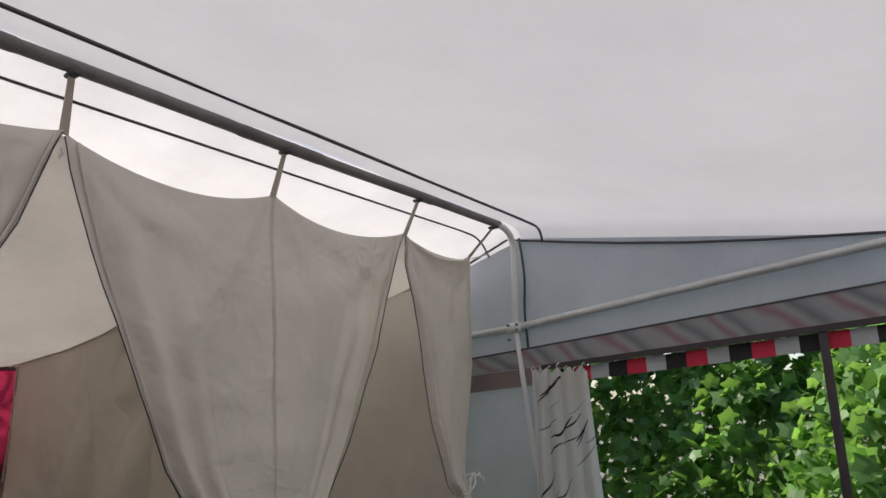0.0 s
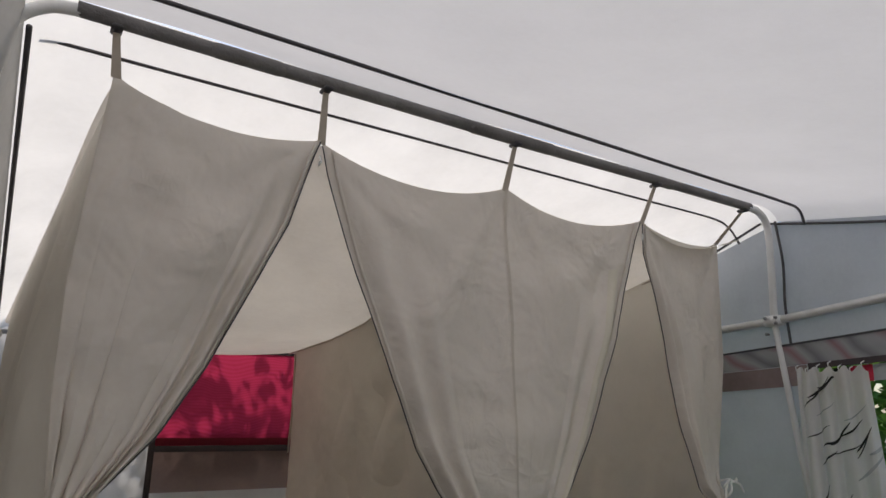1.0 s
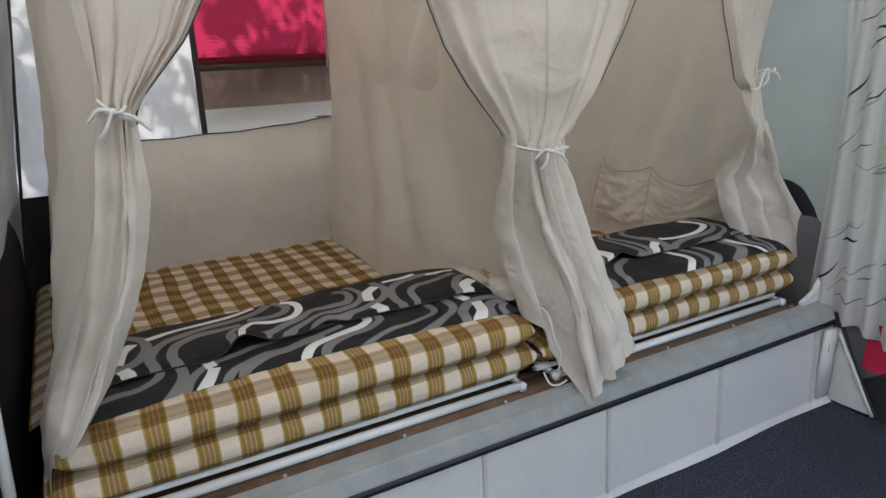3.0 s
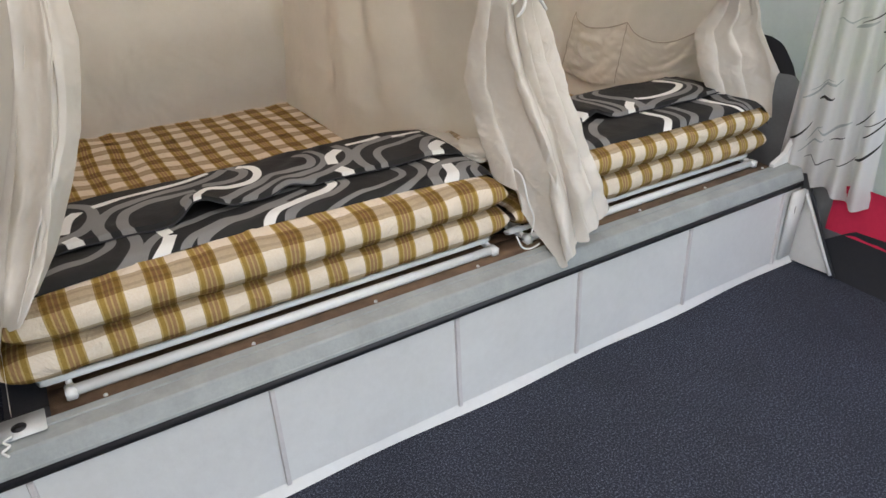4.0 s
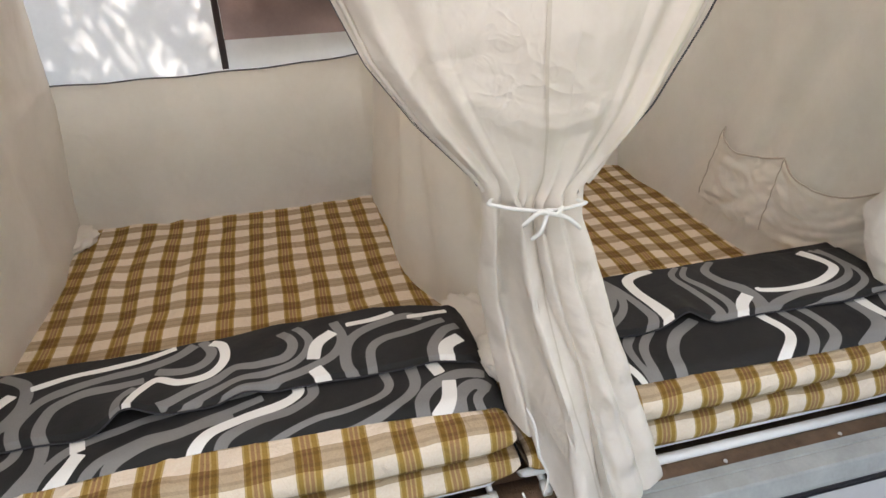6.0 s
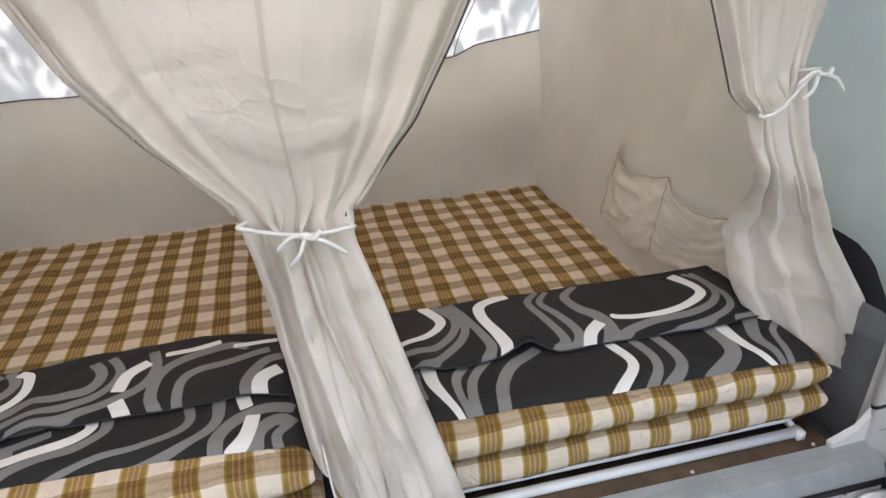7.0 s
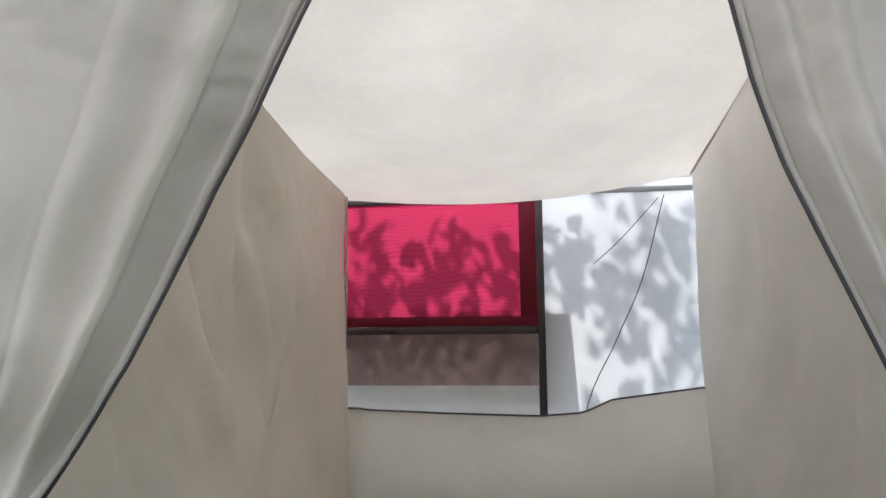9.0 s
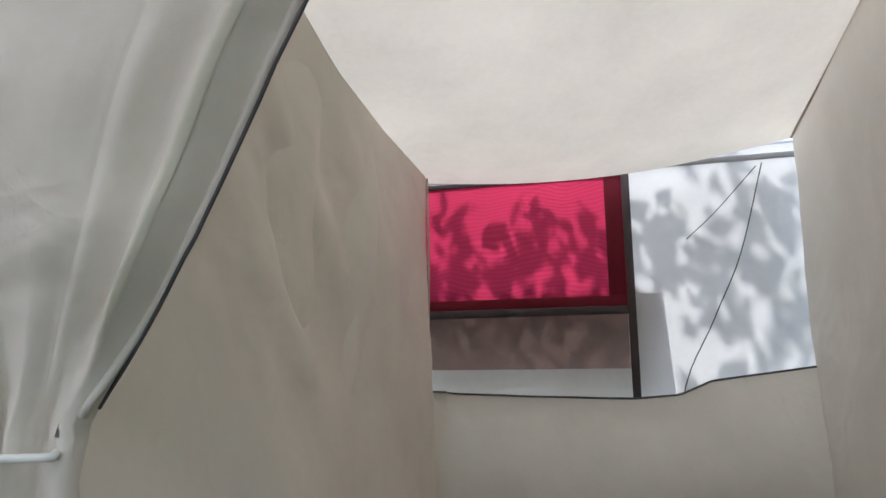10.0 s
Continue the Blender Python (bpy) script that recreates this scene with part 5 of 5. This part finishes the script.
def side_sheet(name, xf, seed, inward, y_front=lambda z: 0.25, ztop=ceil_slack, label="", y_end=YI, slant=0.42, coarse=20.0, crease=0.06):
    """xf(y, z) is the sheet's place; it tucks in where it meets the bed. Returns the sheet and its f(u, v)."""
    def f(u, v):
        z1 = ztop(0.25 + (y_end - 0.25) * u)
        z = z1 + (0.49 - z1) * v
        y = y_front(z) + (y_end - y_front(z)) * u
        x = xf(y, z) + 0.014 * nz(seed, y * 2.4, z * 1.6) * math.sin(math.pi * v) * 2 + 0.008 * math.sin(y * 13 + z * 2 + seed) * (0.3 + v) * math.sin(math.pi * min(1, u * 1.1))
        x += 0.010 * math.sin(7.0 * (y * 0.9 + (z - 1.2) * 0.55) + 2.0 * nz(y, z, seed, 1.3) + seed) * math.sin(math.pi * min(1, 0.08 + u)) * (0.4 + 0.6 * v)
        ph = coarse * (y * 0.95 + (z - 1.2) * slant + 0.10 * (z - 1.2) ** 2) + 2.2 * nz(y, z, seed + 6, 1.1) + seed
        fold = (0.5 + 0.5 * math.cos(ph)) ** 1.6
        x += crease * (fold - 0.36) * (0.5 + 0.5 * math.tanh(2.2 * nz(y * 1.2, z * 0.8, seed + 9))) * math.sin(math.pi * min(1, 0.06 + u * 0.97)) * (0.25 + 0.75 * math.sin(math.pi * min(1, 0.15 + 0.8 * v)))
        x += 0.012 * (abs(nz(y * 3, z * 5, seed + 4)) - 0.3) * (0.3 + v) + 0.005 * (abs(nz(y * 9, z * 12, seed + 2)) - 0.3)
        x = xf(y, z) + (x - xf(y, z)) * min(1.0, v / 0.16) * min(1.0, u / 0.06)
        x += inward * 0.05 * max(0, (v - 0.72) / 0.28) ** 2
        return x, y, z
    return sheet(name, f, 120, 90, M_INNER, inner, label), f


def right_wall(y, z):
    """Place of the right side wall: it follows the front panel's edge and then runs straight back, bellying out at half height."""
    e = table(z, RIGHT_R)
    return float(np.interp(y, [0.36, 0.62, 0.95, 2.0], [e, 0.45 * e + 0.55 * 2.68, 2.655, 2.605])) + 0.065 * math.sin(math.pi * max(0, min(1, (2.0 - z) / 1.5))) * math.sin(math.pi * max(0, min(1, (y - 0.4) / 1.7)))


# walls of both cabins
xa1 = lambda y: float(np.interp(y, [0.25, 2.0], [0.19, 0.045]))
xb1 = lambda y: float(np.interp(y, [0.25, 1.2, 2.0], [1.40, 1.375, 1.385]))
xa2 = lambda y: float(np.interp(y, [0.25, 1.1, 1.95], [1.402, 1.362, 1.352]))
xb2 = lambda y: float(np.interp(y, [0.25, 2.0], [2.73, 2.605]))
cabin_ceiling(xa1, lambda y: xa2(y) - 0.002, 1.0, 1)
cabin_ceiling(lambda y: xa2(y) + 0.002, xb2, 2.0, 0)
side_sheet("side_wall", lambda y, z: float(np.interp(y, [0.21, 0.36, 2.0], [table(z, LEFT_L) + 0.002, table(z, LEFT_W) + 0.004, float(np.interp(z, [0.5, 1.15, 1.95], [-0.01, 0.03, 0.06]))]) + 0.07 * max(0.0, min(1.0, (0.95 - z) / 0.4)) * math.sin(math.pi * min(1, max(0, (y - 0.25) / 1.8)))), 1.0, 0.2, lambda z: table(z, Y_LEFT) - 0.005, ceil_straight, label="cream cotton side wall")
def low_front(y, z):
    return 0.13 * max(0.0, min(1.0, (1.6 - z) / 0.55)) ** 1.5 * max(0, 1 - (y - 0.25) / 0.95)


def belly(z, top=1.5):
    return max(0.0, min(1.0, (top - z) / (top - 0.5))) ** 1.2


side_sheet("partition", lambda y, z: xa2(y) + low_front(y, z) - 0.055 * belly(z, 1.2) * min(1, max(0, (y - 0.7) / 0.4)), 5.0, -0.1, label="cream cotton partition, gently creased", y_end=1.955, slant=-0.25, coarse=17.0, crease=0.085)
side_sheet("partition", lambda y, z: xa2(y) + 0.012 + low_front(y, z) + belly(z) * float(np.interp(y, [0.3, 0.95, 1.45, 1.95], [0.0, 0.06, 0.085, 0.03])), 9.0, 0.5, label="cream cotton partition, gently creased", y_end=1.955, slant=0.65, coarse=18.0, crease=0.045)
f_side = side_sheet("side_wall", right_wall, 7.0, -0.5, lambda z: table(z, Y_RIGHT) + 0.135, ceil_straight, label="cream cotton side wall")[1]


def back_panel(xa, xb, top, seed, spread=0.0):
    def f(u, v):
        z1 = top(xa + (xb - xa) * u)
        z = z1 + (0.475 - z1) * v
        y = YI - 0.085 * v ** 1.5 + 0.012 * nz(u * 3, z * 3, seed) + 0.012 * math.sin(u * 8 + z * 5 + seed) * v * (1 - v) * 3
        y += 0.020 * nz(u * 2.2 + 0.35 * v, v * 1.1, seed + 3) - 0.016 * abs(nz(u * 12, v * 5, seed + 6)) * max(0.0, (v - 0.78) / 0.22) + 0.006 * math.sin(26 * (u * 0.6 + v * 0.5) + 5 * nz(u * 3, v * 2, seed)) * max(0, nz(u * 3, v * 3, seed + 9))
        return xa + (xb - xa) * u - spread * (1 - u) * v, y, z
    o = sheet("back_wall", f, 90, 50, M_INNER, inner, "cream cotton back wall below the window")
    tube("edge_piping", [Vector(f(u, 0)) + Vector((0, -0.004, 0.001)) for u in np.linspace(0, 1, 50)], 0.0035, M_ZIP, o, "dark edge piping", 6)


back_panel(0.01, 1.41, lambda x: float(np.interp(x, [0.0, 0.7, 1.0, 1.39], [1.125, 1.125, 1.130, 1.165])) + 0.003 * math.sin(x * 20), 1.0, 0.09)
back_panel(1.29, 2.66, lambda x: float(np.interp(x, [1.31, 1.45, 1.7, 2.05, 2.2, 2.30, 2.62], [1.17, 1.158, 1.150, 1.143, 1.155, 1.200, 1.243])), 5.0)


# mesh pocket on the right side wall
def side_x(y, z):
    """Place of the creased side wall at y and z."""
    yf = table(z, Y_RIGHT) + 0.135
    u = max(0.0, min(1.0, (y - yf) / (YI - yf)))
    z1 = ceil_straight(0.25 + (YI - 0.25) * u)
    return f_side(u, max(0.0, min(1.0, (z1 - z) / (z1 - 0.49))))[0]


def pocket(u, v):
    y = 1.325 - 0.775 * u
    h = u / 0.495 if u < 0.495 else (u - 0.495) / 0.505
    sag = math.sin(math.pi * h)
    z = 0.902 + 0.036 * u * u - (0.045 if u < 0.495 else 0.075) * sag * (1 - 0.5 * v) - 0.29 * v
    off = 0.006 + 0.026 * sag * (1 - 0.45 * v) * (1 - 0.75 * max(0, v - 0.75) / 0.25) + 0.020 * abs(nz(u * 6 + v * 3, v * 3, 3.0)) + 0.010 * abs(nz(u * 15 - v * 4, v * 7, 5.0)) + 0.007 * math.sin(17 * u + 9 * v + 6 * nz(u * 3, v * 3, 4.0)) * sag
    return side_x(y, z) - off, y, z


pk = sheet("wall_pocket", pocket, 90, 40, M_INNER, inner, "sagging double cloth pocket")
for uu in (0.0, 0.495, 1.0):
    tube("pocket_seam", [Vector(pocket(uu, v)) + Vector((-0.001, 0, 0)) for v in np.linspace(0, 1, 24)], 0.0022, M_TAPE, pk, "", 6)
tube("pocket_hem", [Vector(pocket(u, 0)) + Vector((-0.003, 0, 0)) for u in np.linspace(0, 1, 60)], 0.0032, M_TAPE, pk, "stitched pocket hem", 6)

# ceiling seams of the cabins
tube("corner_seam", [(xb2(y) - 0.006, y, ceil_straight(y) - 0.004) for y in np.linspace(0.4, YI - 0.01, 20)], 0.004, M_TAPE, inner, "", 6)
tube("corner_seam", [(xa2(y) + 0.008, y, ceil_slack(y) - 0.004) for y in np.linspace(0.4, 1.955, 20)], 0.004, M_TAPE, inner, "", 6)
tube("corner_seam", [(xa2(y) - 0.008, y, ceil_slack(y) - 0.004) for y in np.linspace(0.4, YI - 0.01, 20)], 0.004, M_TAPE, inner, "", 6)
for x_, y_, z_ in ((1.345, 1.945, 1.93), (1.372, 1.945, 1.93)):
    tube("corner_tab", smooth_path([(x_, y_, z_), (x_ + 0.004, y_ - 0.006, z_ - 0.25), (x_ - 0.002, y_, z_ - 0.5)], 6), 0.005, M_TAPE, inner, "hanging tape tab", 6)


# ---- outside: vine hedge and tree ----
def leaves(name, centres, size, mat, seed, parent=None, label="", lobed=True):
    r = np.random.default_rng(seed)
    n = len(centres)
    if lobed:
        a = np.radians([-90, -50, -15, 20, 55, 90, 125, 160, 195, 230])
        rad = np.array([0.42, 0.92, 0.70, 1.02, 0.70, 1.22, 0.70, 1.02, 0.70, 0.92])
    else:
        a = np.radians([-90, -30, 30, 90, 150, 210])
        rad = np.array([1.0, 0.62, 0.6, 1.2, 0.6, 0.62])
    P = np.stack([np.cos(a) * rad, np.sin(a) * rad, -0.12 * rad ** 2], 1)
    P = np.vstack([[0, 0, 0.03], P])
    k = len(P)
    V = np.empty((n, k, 3))
    for i in range(n):
        e = Euler((r.uniform(0.2, 1.5), r.uniform(-0.7, 0.7), r.uniform(0, 6.28))).to_matrix()
        s = size * r.uniform(0.6, 1.35)
        V[i] = (P * s) @ np.array(e).T + centres[i]
    faces = []
    for i in range(n):
        b0 = i * k
        faces += [(b0, b0 + 1 + j, b0 + 1 + (j + 1) % (k - 1)) for j in range(k - 1)]
    return mesh_ob(name, V.reshape(-1, 3), faces, mat, parent, label, False)


hr = np.random.default_rng(11)
N = 30000
hy = hr.uniform(-4.4, 2.6, N)
hz = hr.uniform(0.0, 1.0, N) ** 0.85
top_h = 3.0 + 0.25 * np.sin(hy * 2.1) + 0.15 * np.sin(hy * 5.3) - 0.75 * np.clip((-hy - 1.2) / 0.8, 0, 1)
hx = 3.65 + 0.36 * hz * top_h + 0.20 * np.sin(hy * 3.0 + hz * 4) + 0.12 * np.sin(hy * 7.0 + hz * 11) + np.abs(hr.normal(0, 0.33, N))
hedge = tagged(leaves("vine_hedge", np.stack([hx, hy, hz * top_h], 1), 0.054, M_LEAF, 5), "dense sunlit green vine hedge outside the window", "hedge", kind="stuff")

tree = tagged(empty("tree"), "leafy tree shading the back of the tent", "tree")
tube("trunk", smooth_path([(-0.5, 7.2, -0.03), (-0.4, 7.1, 1.6), (-0.2, 6.8, 3.2), (0.1, 6.5, 5.2)], 6), [0.22 - 0.006 * i for i in range(19)], M_BARK, tree)
tr = np.random.default_rng(3)
cl = []
for i in range(165):
    tx, tz, ty = (tr.uniform(-0.5, 3.0) if i < 120 else tr.uniform(-0.5, 1.0)), tr.uniform(0.55, 1.85), tr.uniform(3.5, 5.0)
    k = (ty - 2.13) / SUN_FROM.y
    c = Vector((tx, 2.13, tz)) + SUN_FROM * k
    if i % 7 == 0:
        b0 = Vector((-0.25, 6.9, tr.uniform(2.6, 4.6)))
        tube("limb", smooth_path([b0, b0.lerp(c, 0.5) + Vector((0, 0, 0.2)), c], 5), [0.05 - 0.0045 * j for j in range(11)], M_BARK, tree, "", 7)
    m = int(tr.integers(14, 26))
    spread = tr.normal(0, 1, (m, 3)) * np.array([0.095, 0.095, 0.06])
    cl.append(np.array(c) + spread)
cl = np.vstack(cl)
leaves("crown", cl, 0.043, M_TREELEAF, 8, tree, "", False)
# lower boughs on the far side of the tree
cl = []
for i in range(30):
    c = np.array([tr.uniform(-2.6, 0.8), tr.uniform(7.4, 8.8), tr.uniform(2.6, 5.0)])
    cl.append(c + tr.normal(0, 0.28, (70, 3)))
leaves("crown", np.vstack(cl), 0.075, M_TREELEAF, 9, tree, "", False)

# ---- small things ----
def loose_cord(ctrl, label="white cord end hanging loose by the bed"):
    return tagged(tube("loose_cord", smooth_path(ctrl, 7), 0.003, M_CORD, sides=8), label, "cord")


loose_cord([(1.385, 0.20, 0.715), (1.392, 0.13, 0.70), (1.40, 0.10, 0.62), (1.42, 0.09, 0.56), (1.41, 0.085, 0.50)])
loose_cord([(1.36, 0.10, 0.505), (1.372, 0.085, 0.47), (1.395, 0.082, 0.455), (1.425, 0.084, 0.452), (1.45, 0.088, 0.456)])
loose_cord([(-0.10, 0.05, 0.452), (-0.115, 0.035, 0.455), (-0.105, 0.02, 0.452), (-0.12, 0.012, 0.448), (-0.11, -0.004, 0.444)])


def bunch(cx, cy, cz, seed, rx, ry, rz):
    """A crumpled end of cloth."""
    bm = bmesh.new()
    bmesh.ops.create_icosphere(bm, subdivisions=4, radius=1)
    for v in bm.verts:
        d = 1 + 0.45 * (abs(nz(v.co.x * 1.7, v.co.y * 1.7, v.co.z * 1.7 + seed)) - 0.25) + 0.2 * nz(v.co.x * 4, v.co.y * 4, v.co.z * 4 + seed)
        v.co = Vector((cx + v.co.x * rx * d, cy + v.co.y * ry * d, cz + v.co.z * rz * d))
    return part("cloth_end", bm, M_INNER, inner, "crumpled cloth end of the partition")


bunch(1.385, 0.62, 0.655, 2.0, 0.085, 0.16, 0.035)
bunch(1.40, 0.40, 0.700, 5.0, 0.06, 0.10, 0.028)
bunch(0.0, 1.86, 0.515, 7.0, 0.09, 0.12, 0.03)
